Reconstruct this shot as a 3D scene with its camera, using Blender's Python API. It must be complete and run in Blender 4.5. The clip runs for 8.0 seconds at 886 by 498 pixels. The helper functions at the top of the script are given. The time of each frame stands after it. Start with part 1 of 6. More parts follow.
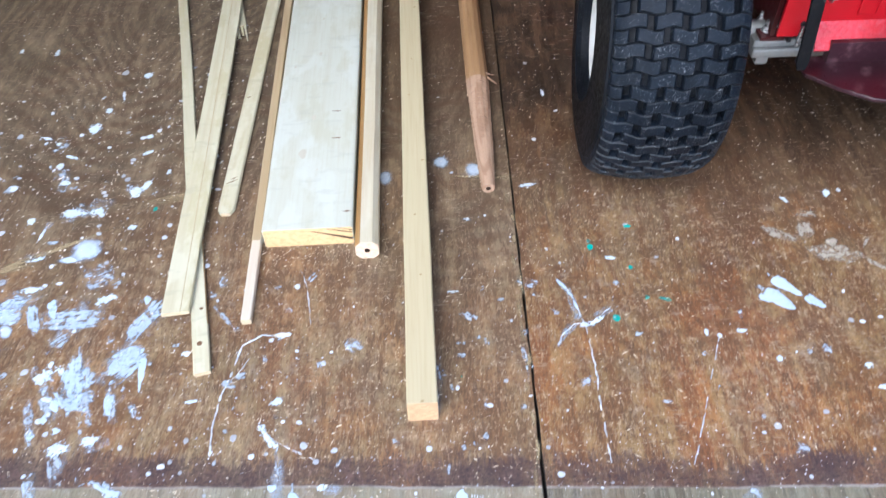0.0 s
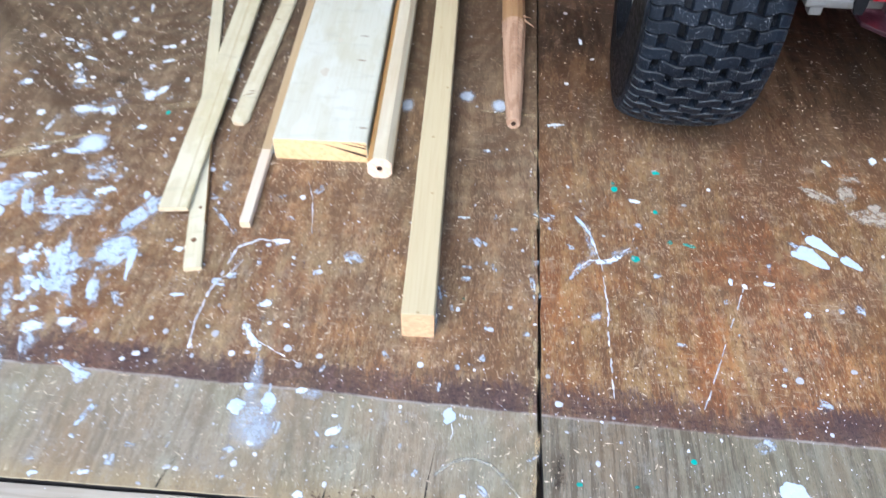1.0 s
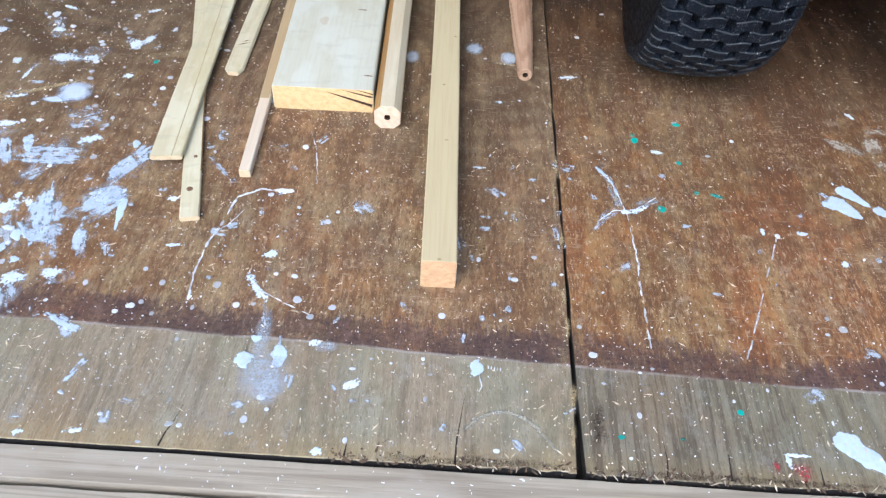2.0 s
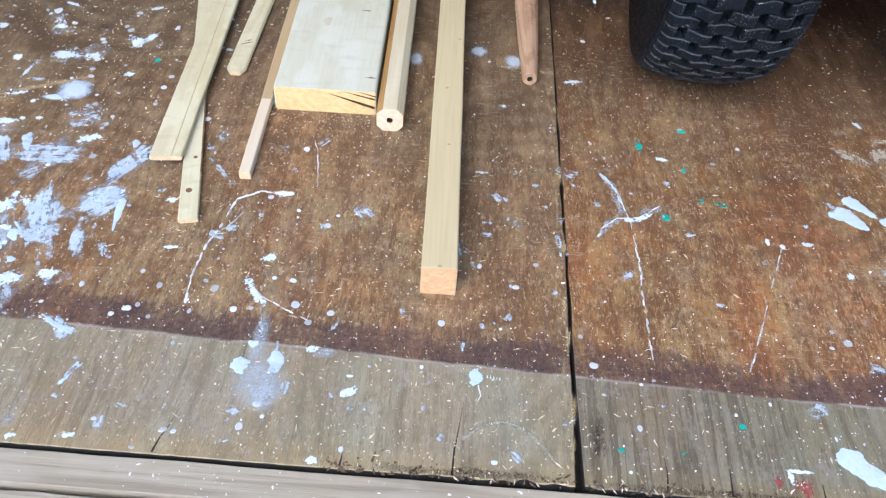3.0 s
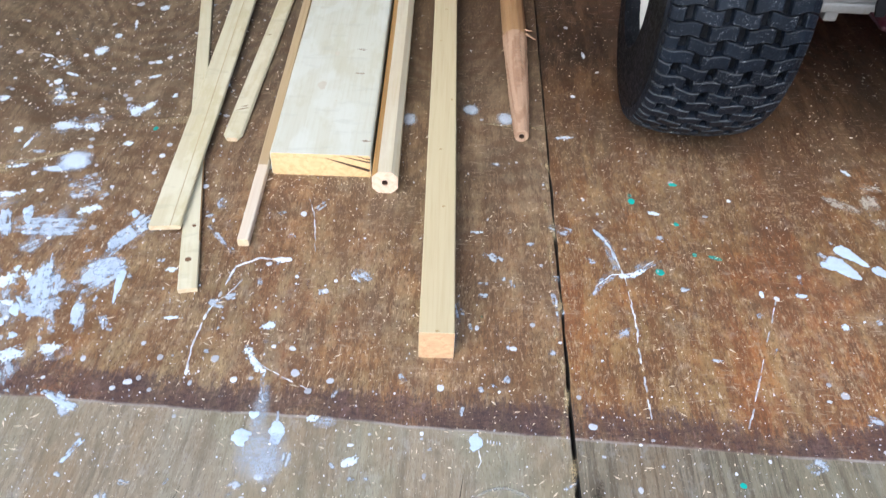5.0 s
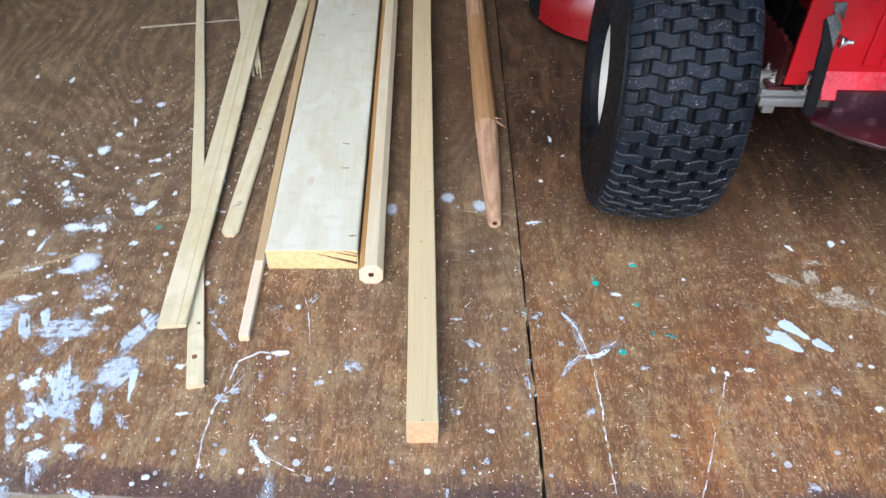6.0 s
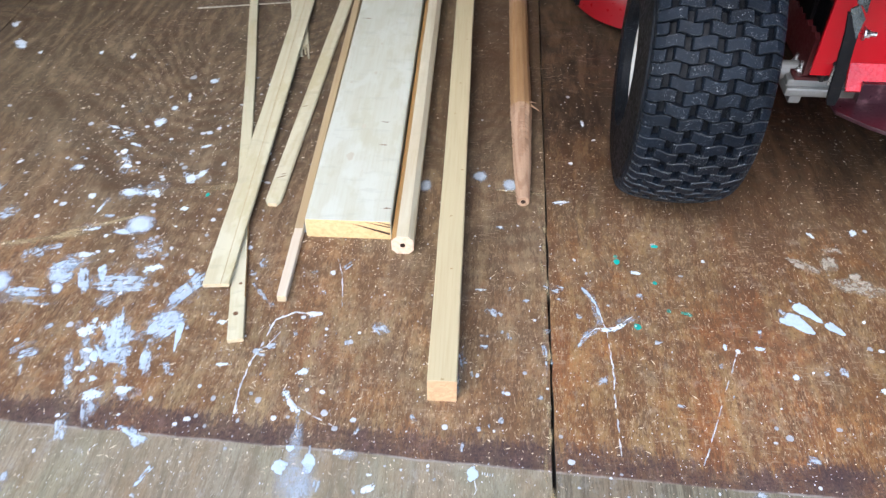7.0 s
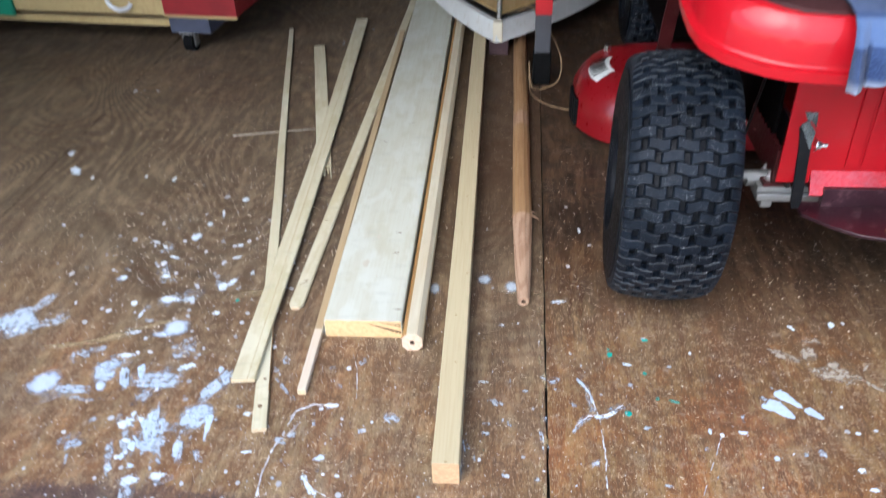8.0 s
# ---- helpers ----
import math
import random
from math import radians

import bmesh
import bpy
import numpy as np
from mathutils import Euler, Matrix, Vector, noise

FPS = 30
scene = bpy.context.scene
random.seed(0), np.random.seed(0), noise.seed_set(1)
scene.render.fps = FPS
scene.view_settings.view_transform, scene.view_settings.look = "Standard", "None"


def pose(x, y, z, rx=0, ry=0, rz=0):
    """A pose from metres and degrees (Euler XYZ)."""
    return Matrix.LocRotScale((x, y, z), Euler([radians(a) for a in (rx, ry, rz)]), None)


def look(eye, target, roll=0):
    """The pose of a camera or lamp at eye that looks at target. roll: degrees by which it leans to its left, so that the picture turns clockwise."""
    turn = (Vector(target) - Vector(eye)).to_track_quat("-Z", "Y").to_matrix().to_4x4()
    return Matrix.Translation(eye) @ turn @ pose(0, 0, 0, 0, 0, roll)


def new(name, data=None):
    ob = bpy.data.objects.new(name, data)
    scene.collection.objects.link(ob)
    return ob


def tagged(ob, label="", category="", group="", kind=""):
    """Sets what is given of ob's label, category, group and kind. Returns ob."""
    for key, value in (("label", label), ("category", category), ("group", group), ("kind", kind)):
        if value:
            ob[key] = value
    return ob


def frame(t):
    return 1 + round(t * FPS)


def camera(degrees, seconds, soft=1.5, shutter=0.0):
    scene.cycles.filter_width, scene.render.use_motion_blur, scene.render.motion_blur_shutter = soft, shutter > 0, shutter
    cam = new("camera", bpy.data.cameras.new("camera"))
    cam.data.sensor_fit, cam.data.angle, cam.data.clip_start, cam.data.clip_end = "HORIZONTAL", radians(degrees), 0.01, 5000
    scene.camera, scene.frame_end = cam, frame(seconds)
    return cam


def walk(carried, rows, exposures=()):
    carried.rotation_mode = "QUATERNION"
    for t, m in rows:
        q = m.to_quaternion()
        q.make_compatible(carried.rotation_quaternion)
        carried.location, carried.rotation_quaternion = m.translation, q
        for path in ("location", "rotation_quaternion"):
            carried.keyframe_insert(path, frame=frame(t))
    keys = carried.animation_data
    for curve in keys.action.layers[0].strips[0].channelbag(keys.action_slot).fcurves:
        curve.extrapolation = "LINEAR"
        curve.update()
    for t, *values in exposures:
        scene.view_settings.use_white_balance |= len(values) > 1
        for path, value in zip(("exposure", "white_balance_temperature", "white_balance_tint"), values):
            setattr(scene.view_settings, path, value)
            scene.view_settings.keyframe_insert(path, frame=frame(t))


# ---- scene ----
cam = camera(58.0, 8.0, soft=1.35, shutter=0.5)
PATH = [
    (0, (0.031, 0.082, 0.93), (0.019, 1.401, -0.573), -2.3),
    (0.2, (0.0398, 0.0575, 0.9165), (-0.0094, 1.385, -0.5786), -3.6),
    (0.5, (0.059, 0.028, 0.884), (-0.06, 1.405, -0.561), -2.2),
    (0.7, (0.0681, 0.024, 0.8536), (-0.0837, 1.3794, -0.6092), -2.52),
    (1, (0.056, 0.019, 0.788), (-0.027, 1.379, -0.676), 1.3),
    (1.2, (0.0354, 0.0231, 0.7514), (0.0025, 1.3923, -0.706), 3.07),
    (1.5, (0.009, 0.021, 0.697), (0.018, 1.383, -0.767), 4.0),
    (1.7, (0.0031, 0.0178, 0.6833), (0.0187, 1.3838, -0.7774), 4.54),
    (2, (-0.005, 0.011, 0.689), (-0.004, 1.385, -0.764), 3.7),
    (2.2, (-0.0027, 0.014, 0.6909), (-0.0055, 1.3898, -0.7607), 3.63),
    (3.3, (-0.0041, 0.0299, 0.6871), (-0.0113, 1.3988, -0.771), 4.55),
    (3.5, (-0.006, 0.033, 0.691), (-0.019, 1.405, -0.765), 4.4),
    (3.7, (-0.0059, 0.0334, 0.69), (-0.0261, 1.4115, -0.7592), 4.12),
    (4, (-0.005, 0.036, 0.692), (-0.021, 1.42, -0.751), 4.1),
    (4.2, (-0.0014, 0.0365, 0.6936), (-0.0233, 1.4322, -0.7387), 3.61),
    (5.3, (0.002, 0.042, 0.748), (-0.004, 1.491, -0.631), 2.1),
    (5.5, (0.009, 0.041, 0.776), (0.012, 1.504, -0.588), 1.9),
    (5.7, (0.0122, 0.0347, 0.8071), (0.0271, 1.5103, -0.5429), 1.81),
    (6, (0.005, 0.024, 0.858), (0.023, 1.502, -0.49), 1.4),
    (6.2, (0.0062, 0.0208, 0.8789), (0.0341, 1.4981, -0.4689), 0.33),
    (6.5, (0.014, 0.006, 0.889), (0.025, 1.465, -0.478), 0.4),
    (6.7, (0.0197, -0.0063, 0.8861), (-0.0044, 1.4468, -0.4878), 0.82),
    (7, (0.036, -0.04, 0.885), (-0.063, 1.415, -0.484), 0.4),
    (7.2, (0.0532, -0.0583, 0.8887), (-0.0761, 1.4019, -0.4718), -0.04),
    (7.5, (0.074, -0.077, 0.898), (-0.085, 1.431, -0.406), -0.9),
    (7.7, (0.0836, -0.094, 0.9108), (-0.0937, 1.461, -0.3344), -1.35),
    (8, (0.086, -0.151, 0.951), (-0.098, 1.476, -0.198), -2.2),
]
walk(cam, [(t, look(eye, target, roll)) for t, eye, target, roll in PATH], exposures=[(0.0, 1.62, 5330, 7), (0.5, 1.62, 5380, 7), (1.0, 1.67, 5370, 7), (1.6, 1.42, 5480, 7), (2.2, 1.41, 5550, 7), (4.2, 1.42, 5640, 7), (5.3, 1.48, 5700, 7), (6.3, 1.52, 5700, 7), (8.0, 1.54, 5560, 7)])

# ---- world, sun and exposure: overcast day, light comes in through the open doorway ----
world = bpy.data.worlds.new("overcast_sky")
scene.world = world
world.use_nodes = True
wn = world.node_tree
sky = wn.nodes.new("ShaderNodeTexSky")
sky.sky_type, sky.sun_disc = "NISHITA", False
sky.sun_elevation, sky.sun_rotation = radians(48), radians(200)
sky.air_density, sky.dust_density = 1.0, 3.0
wn.links.new(sky.outputs[0], wn.nodes["Background"].inputs[0])
wn.nodes["Background"].inputs[1].default_value = 0.15
sun_data = bpy.data.lights.new("sun", "SUN")
sun_data.energy, sun_data.angle, sun_data.color = 0.6, radians(50), (1.0, 0.97, 0.93)
sun = new("sun", sun_data)
sun.matrix_world = look((-3.5, -4.0, 6.0), (0.0, 1.0, 0.0))


# ---- materials ----
def material(name):
    m = bpy.data.materials.new(name)
    m.use_nodes = True
    return m, m.node_tree, m.node_tree.nodes["Principled BSDF"]


class Net:
    """Short hand for node trees."""

    def __init__(self, tree):
        self.t = tree

    def add(self, kind, **inputs):
        n = self.t.nodes.new("ShaderNode" + kind)
        for k, v in inputs.items():
            self.put(n.inputs[k.replace("_", " ")], v)
        return n

    def put(self, socket, v):
        if hasattr(v, "is_linked"):
            self.t.links.new(v, socket)
        else:
            socket.default_value = v

    def coord(self, which="Object", scale=(1, 1, 1), shift=None):
        c = self.t.nodes.new("ShaderNodeTexCoord").outputs[which]
        m = self.t.nodes.new("ShaderNodeMapping")
        self.t.links.new(c, m.inputs[0])
        m.inputs["Scale"].default_value = scale
        if shift is not None:
            self.t.links.new(shift, m.inputs["Location"])
        return m.outputs[0]

    def noise(self, vec, scale, detail=4.0, rough=0.55, distort=0.0):
        n = self.add("TexNoise", Vector=vec, Scale=scale, Detail=detail, Roughness=rough, Distortion=distort)
        return n.outputs["Fac"]

    def math(self, op, a, b=0.0, c=0.0, clamp=False):
        n = self.t.nodes.new("ShaderNodeMath")
        n.operation, n.use_clamp = op, clamp
        self.put(n.inputs[0], a), self.put(n.inputs[1], b), self.put(n.inputs[2], c)
        return n.outputs[0]

    def span(self, v, lo, hi, a=0.0, b=1.0):
        n = self.t.nodes.new("ShaderNodeMapRange")
        n.clamp = True
        n.interpolation_type = "SMOOTHSTEP"
        for i, x in enumerate((v, lo, hi, a, b)):
            self.put(n.inputs[i], x)
        return n.outputs[0]

    def mix(self, f, a, b, mode="MIX"):
        n = self.t.nodes.new("ShaderNodeMix")
        n.data_type, n.blend_type = "RGBA", mode
        for s, v in ((n.inputs[0], f), (n.inputs[6], a), (n.inputs[7], b)):
            if isinstance(v, tuple) and len(v) == 3:
                v = (*v, 1.0)
            self.put(s, v)
        return n.outputs[2]

    def bump(self, height, strength=0.3, distance=0.002):
        return self.add("Bump", Strength=strength, Distance=distance, Height=height).outputs[0]

    def random_shift(self):
        r = self.t.nodes.new("ShaderNodeObjectInfo").outputs["Random"]
        c = self.t.nodes.new("ShaderNodeCombineXYZ")
        for i, k in enumerate((3.1, 7.7, 5.3)):
            self.put(c.inputs[i], self.math("MULTIPLY", r, k))
        return c.outputs[0], r


def plain(name, colour, rough=0.5, metal=0.0, vary=0.15, scale=30.0, bump=0.05, coat=0.0, dirt=None, dents=0.0):
    """Paint, rubber, plastic or metal with mottling, fine relief and some dirt."""
    m, t, b = material(name)
    n = Net(t)
    v = n.coord("Object")
    big, fine = n.noise(v, scale * 0.25, 3), n.noise(v, scale * 6, 5)
    dark = tuple(c * (1 - vary) for c in colour)
    light = tuple(min(1, c * (1 + vary)) for c in colour)
    col = n.mix(n.span(big, 0.3, 0.7), dark, light)
    if dirt:
        col = n.mix(n.math("MULTIPLY", n.span(n.noise(v, scale * 1.4, 6, 0.7), 0.52, 0.75), 0.6), col, dirt)
    n.put(b.inputs["Base Color"], col)
    n.put(b.inputs["Roughness"], n.span(fine, 0.2, 0.8, max(0.03, rough - 0.1), min(1, rough + 0.1)))
    b.inputs["Metallic"].default_value = metal
    b.inputs["Coat Weight"].default_value = coat
    b.inputs["Coat Roughness"].default_value = 0.05
    relief = n.bump(fine, bump, 0.001)
    if dents:
        # shallow waves in pressed sheet metal break up its reflections
        wave = n.add("Bump", Strength=dents, Distance=0.02, Height=n.noise(v, 13.0, 3, 0.5), Normal=relief).outputs[0]
        n.put(b.inputs["Coat Normal"], wave)
        relief = wave
    n.put(b.inputs["Normal"], relief)
    return m


def wood(name, pale, deep, rough=0.55, knots=0.0, rings=1.0, fur=0.5, stain=None, contrast=0.30, mottle=0.0):
    """Sawn softwood, grain along the object's own Y."""
    m, t, b = material(name)
    n = Net(t)
    shift, rnd = n.random_shift()
    v = n.coord("Object", (1, 1, 1), shift)
    long = n.coord("Object", (1, 0.035, 1), shift)
    longer = n.coord("Object", (1, 0.12, 1), shift)
    warp = n.noise(longer, 9, 2)
    ring = n.math("SINE", n.math("MULTIPLY", n.noise(long, 14 * rings, 1.5, 0.4), 55.0))
    ring = n.span(ring, -0.2, 1.0)
    streak = n.noise(long, 260, 3, 0.6)
    blotch = n.noise(longer, 11, 3)
    col = n.mix(n.math("MULTIPLY", ring, contrast), pale, deep)
    col = n.mix(n.span(streak, 0.45, 0.75, 0, 0.35), col, deep)
    col = n.mix(n.span(blotch, 0.5, 0.8, 0, 0.35), col, tuple(c * 0.78 for c in pale))
    if mottle:
        # handling marks, resin and sun-bleached patches, with shallow ripples from the planer
        smear = n.coord("Object", (1, 0.45, 1), shift)
        col = n.mix(n.span(n.noise(smear, 24, 5, 0.65), 0.50, 0.64, 0, 0.55 * mottle), col, tuple(c * k for c, k in zip(pale, (0.84, 0.80, 0.68))))
        col = n.mix(n.span(n.noise(smear, 17, 4, 0.6), 0.48, 0.38, 0, 0.6 * mottle), col, tuple(min(0.8, c * k) for c, k in zip(pale, (1.10, 1.12, 1.20))))
        ripple = n.noise(n.coord("Object", (0.3, 1, 1), shift), 55, 3, 0.6)
        col = n.mix(n.span(ripple, 0.56, 0.68, 0, 0.35 * mottle), col, tuple(c * 0.74 for c in pale))
    if stain:
        col = n.mix(n.span(n.noise(longer, 5, 4), 0.48, 0.7, 0, 0.65), col, stain)
    if knots:
        vor = n.add("TexVoronoi", Vector=n.coord("Object", (1, 0.42, 1), shift), Scale=knots)
        vor.voronoi_dimensions = "2D"
        d = vor.outputs["Distance"]
        dash = n.add("TexVoronoi", Vector=n.coord("Object", (0.9, 4.5, 1), shift), Scale=knots * 1.1)
        dash.voronoi_dimensions = "2D"
        keep = n.span(n.add("SeparateColor", Color=dash.outputs["Color"]).outputs[1], 0.88, 0.89)
        col = n.mix(n.math("MULTIPLY", n.math("MULTIPLY", n.span(dash.outputs["Distance"], 0.10, 0.05), keep), 0.6), col, (0.22, 0.13, 0.07))
        pick = n.span(n.add("SeparateColor", Color=vor.outputs["Color"]).outputs[0], 0.80, 0.81)
        spot = n.math("MULTIPLY", n.span(n.math("ADD", d, n.math("MULTIPLY", warp, 0.03)), 0.065, 0.035), pick)
        halo = n.math("MULTIPLY", n.span(d, 0.17, 0.06), pick)
        col = n.mix(n.math("MULTIPLY", halo, 0.35), col, deep)
        col = n.mix(n.math("MULTIPLY", spot, 0.7), col, (0.13, 0.06, 0.025))
    col = n.mix(n.math("MULTIPLY", n.math("SUBTRACT", rnd, 0.5), 0.16), col, (0.3, 0.2, 0.1))
    n.put(b.inputs["Base Color"], col)
    n.put(b.inputs["Roughness"], n.span(streak, 0.3, 0.7, rough - 0.08, rough + 0.12))
    h = n.math("ADD", n.math("MULTIPLY", streak, fur), n.math("MULTIPLY", n.noise(v, 900, 2), 0.3))
    n.put(b.inputs["Normal"], n.bump(h, 0.35, 0.0012))
    return m


def endgrain(name, colour, deep):
    m, t, b = material(name)
    n = Net(t)
    shift, _ = n.random_shift()
    v = n.coord("Object", (1, 0.3, 1.4), shift)
    ring = n.math("SINE", n.math("MULTIPLY", n.noise(v, 9, 2, 0.4), 150.0))
    fine = n.noise(v, 500, 3)
    col = n.mix(n.span(ring, -0.4, 1, 0, 0.3), colour, deep)
    col = n.mix(n.span(n.noise(v, 160, 5, 0.7), 0.48, 0.64, 0, 0.6), col, deep)
    col = n.mix(n.span(fine, 0.5, 0.8, 0, 0.4), col, tuple(c * 0.75 for c in colour))
    n.put(b.inputs["Base Color"], col)
    b.inputs["Roughness"].default_value = 0.75
    n.put(b.inputs["Normal"], n.bump(fine, 0.4, 0.001))
    return m


def floor_material(name, inner_dark, inner_light, inner_red, figure, seed, reach, strip, tint, dusty):
    """Stained, worn plywood, face grain along Y; inner tones deeper in, weathered grey outside the door line."""
    m, t, b = material(name)
    n = Net(t)
    g = "Object"
    v = n.coord(g)
    xyz = n.add("SeparateXYZ", Vector=n.t.nodes.new("ShaderNodeTexCoord").outputs["Object"])
    y = xyz.outputs[1]
    off = n.add("CombineXYZ", X=seed, Y=seed * 0.7, Z=seed * 1.3).outputs[0]
    contour = n.noise(n.coord(g, (1, 0.45, 1), off), 2.0, 1.2, 0.35, 0.5)
    ring = n.math("SINE", n.math("ADD", n.math("MULTIPLY", contour, 300.0), n.math("MULTIPLY", n.noise(v, 30, 5, 0.68), 2.2)))
    ring = n.span(ring, -0.7, 1.0)
    # grain wanders sideways a little
    wander = n.math("MULTIPLY", n.math("SUBTRACT", n.noise(n.coord(g, (1, 0.6, 1), off), 2.2, 2), 0.5), 0.10)
    bent_x = n.math("ADD", xyz.outputs[0], wander)
    def grain(sy, scale, detail, rough):
        w = n.add("CombineXYZ", X=bent_x, Y=n.math("MULTIPLY", y, sy), Z=seed).outputs[0]
        return n.noise(w, scale, detail, rough)
    early = n.span(n.noise(n.coord(g, (1, 0.5, 1)), 4.0, 2), 0.42, 0.62)
    streak = grain(0.13, 150, 5, 0.7)
    fibre = grain(0.20, 430, 4, 0.75)
    bands = grain(0.20, 38, 6, 0.72)
    flecks = grain(0.35, 210, 3, 0.7)
    pore = grain(0.16, 800, 2, 0.6)
    patch = n.noise(v, 2.6, 5, 0.62)
    blot = n.noise(v, 13, 6, 0.68)
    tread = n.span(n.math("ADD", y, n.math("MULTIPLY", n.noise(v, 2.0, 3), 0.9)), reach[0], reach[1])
    worn = n.mix(n.span(blot, 0.40, 0.60), (0.250, 0.132, 0.052), (0.430, 0.205, 0.074))
    worn = n.mix(n.span(n.noise(v, 5.5, 4, 0.6), 0.46, 0.60, 0, 0.7), worn, (0.310, 0.222, 0.108))
    worn = n.mix(n.span(n.noise(n.coord(g, (1, 0.7, 1), off), 8.5, 5, 0.66), 0.47, 0.60, 0, 0.75), worn, (0.255, 0.190, 0.120))
    worn = n.mix(n.span(n.noise(n.coord(g, (1, 0.6, 1), off), 6.0, 5, 0.7), 0.52, 0.64, 0, 0.7), worn, (0.345, 0.130, 0.048))
    worn = n.mix(n.span(bands, 0.46, 0.57, 0, 0.70), worn, (0.190, 0.082, 0.034))
    worn = n.mix(n.span(bands, 0.47, 0.36, 0, 0.7), worn, (0.355, 0.245, 0.112))
    fleck2 = n.noise(n.coord(g, (1, 0.6, 1), off), 85, 6, 0.78)
    worn = n.mix(n.span(fleck2, 0.51, 0.62, 0, 0.7), worn, (0.165, 0.068, 0.030))
    worn = n.mix(n.span(fleck2, 0.46, 0.38, 0, 0.6), worn, (0.44, 0.275, 0.125))
    worn = n.mix(1.0, worn, tint, "MULTIPLY")
    inner_ply = n.mix(n.span(blot, 0.34, 0.68), inner_dark, inner_light)
    inner_ply = n.mix(n.span(patch, 0.44, 0.62, 0, 0.6), inner_ply, inner_red)
    inner_ply = n.mix(n.span(bands, 0.45, 0.58, 0, 0.6 if seed == 0 else 0.8), inner_ply, tuple(k * 0.55 for k in inner_dark))
    inner_ply = n.mix(n.span(bands, 0.47, 0.36, 0, 0.6 if seed == 0 else 0.85), inner_ply, tuple(k * 1.35 for k in inner_light))
    col = n.mix(n.math("MULTIPLY", tread, n.span(patch, 0.25, 0.6, 1.0, 0.62)), inner_ply, worn)
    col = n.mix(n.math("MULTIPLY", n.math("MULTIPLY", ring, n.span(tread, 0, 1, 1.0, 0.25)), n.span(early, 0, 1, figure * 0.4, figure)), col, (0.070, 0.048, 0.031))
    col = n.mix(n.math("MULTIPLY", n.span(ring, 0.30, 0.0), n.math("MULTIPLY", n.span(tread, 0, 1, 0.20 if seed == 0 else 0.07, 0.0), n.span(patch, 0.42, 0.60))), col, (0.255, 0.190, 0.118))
    # broad dark brown tone left of the joint, growing deeper in
    joint_x = n.math("ADD", xyz.outputs[0], n.math("MULTIPLY", n.math("SUBTRACT", n.noise(v, 3.2, 5, 0.62), 0.5), 0.45))
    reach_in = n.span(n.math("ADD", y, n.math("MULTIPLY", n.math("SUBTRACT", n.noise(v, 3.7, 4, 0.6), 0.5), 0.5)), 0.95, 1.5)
    col = n.mix(n.math("MULTIPLY", n.math("MULTIPLY", n.span(joint_x, -0.22, 0.03), reach_in), 0.66 if seed == 0 else 0.0), col, (0.056, 0.026, 0.012))
    tufts = n.span(n.noise(v, 9.0, 4, 0.65), 0.40, 0.62, 0.2, 1.0)
    col = n.mix(n.math("MULTIPLY", n.span(streak, 0.49, 0.62, 0, 0.6), tufts), col, (0.075, 0.040, 0.024))
    col = n.mix(n.math("MULTIPLY", n.span(pore, 0.53, 0.63, 0, 0.5), tufts), col, (0.055, 0.030, 0.019))
    hairs = n.math("MULTIPLY", n.span(n.noise(v, 7.0, 5, 0.7), 0.42, 0.60, 0.08, 1.0), n.span(tread, 0, 1, dusty, 1.0))
    col = n.mix(n.math("MULTIPLY", n.span(fibre, 0.53, 0.61, 0, 0.56), hairs), col, (0.45, 0.32, 0.19))
    col = n.mix(n.math("MULTIPLY", n.span(flecks, 0.575, 0.64, 0, 0.62), n.span(tread, 0, 1, dusty * 0.4, 1.0)), col, (0.46, 0.34, 0.22))
    scuff = n.noise(n.coord(g, (1, 0.7, 1)), 36, 7, 0.78)
    col = n.mix(n.math("MULTIPLY", n.span(scuff, 0.55, 0.68, 0, 0.45), n.span(tread, 0, 1, dusty * 0.6, 1.0)), col, (0.33, 0.27, 0.215))
    # curly cross figure
    curl = n.math("SINE", n.math("ADD", n.math("MULTIPLY", y, 165.0), n.math("MULTIPLY", n.noise(n.coord(g, (1, 0.4, 1), off), 7, 3, 0.5), 30.0)))
    col = n.mix(n.math("MULTIPLY", n.span(curl, -0.3, 1.0, 0, 0.36), n.span(n.noise(v, 3.0, 2), 0.42, 0.58)), col, (0.085, 0.040, 0.020))
    # short dark pores and fine cross scratches where feet have worn the face
    nick = grain(0.40, 300, 4, 0.8)
    col = n.mix(n.math("MULTIPLY", n.span(nick, 0.54, 0.62, 0, 0.68), n.span(tread, 0, 1, 0.25, 1.0)), col, (0.085, 0.045, 0.026))
    scratch = n.noise(n.coord(g, (0.16, 1, 1)), 260, 3, 0.7)
    col = n.mix(n.math("MULTIPLY", n.span(scratch, 0.575, 0.65, 0, 0.55), n.span(n.noise(v, 8, 4, 0.6), 0.45, 0.62)), col, (0.40, 0.31, 0.22))
    # weathered strip in front of the door line
    longs = n.noise(n.coord(g, (1, 0.026, 1), off), 150, 5, 0.7)
    grey = n.mix(n.span(streak, 0.42, 0.64), (0.300, 0.250, 0.175), (0.225, 0.188, 0.135))
    grey = n.mix(n.span(n.noise(v, 6, 3), 0.45, 0.62, 0, 0.6), grey, (0.285, 0.262, 0.205))
    broad = n.noise(n.coord(g, (1, 0.06, 1), off), 62, 6, 0.75)
    grey = n.mix(n.span(n.noise(n.coord(g, (1, 0.5, 1), off), 11, 4, 0.6), 0.46, 0.60, 0, 0.38), grey, (0.215, 0.150, 0.085))
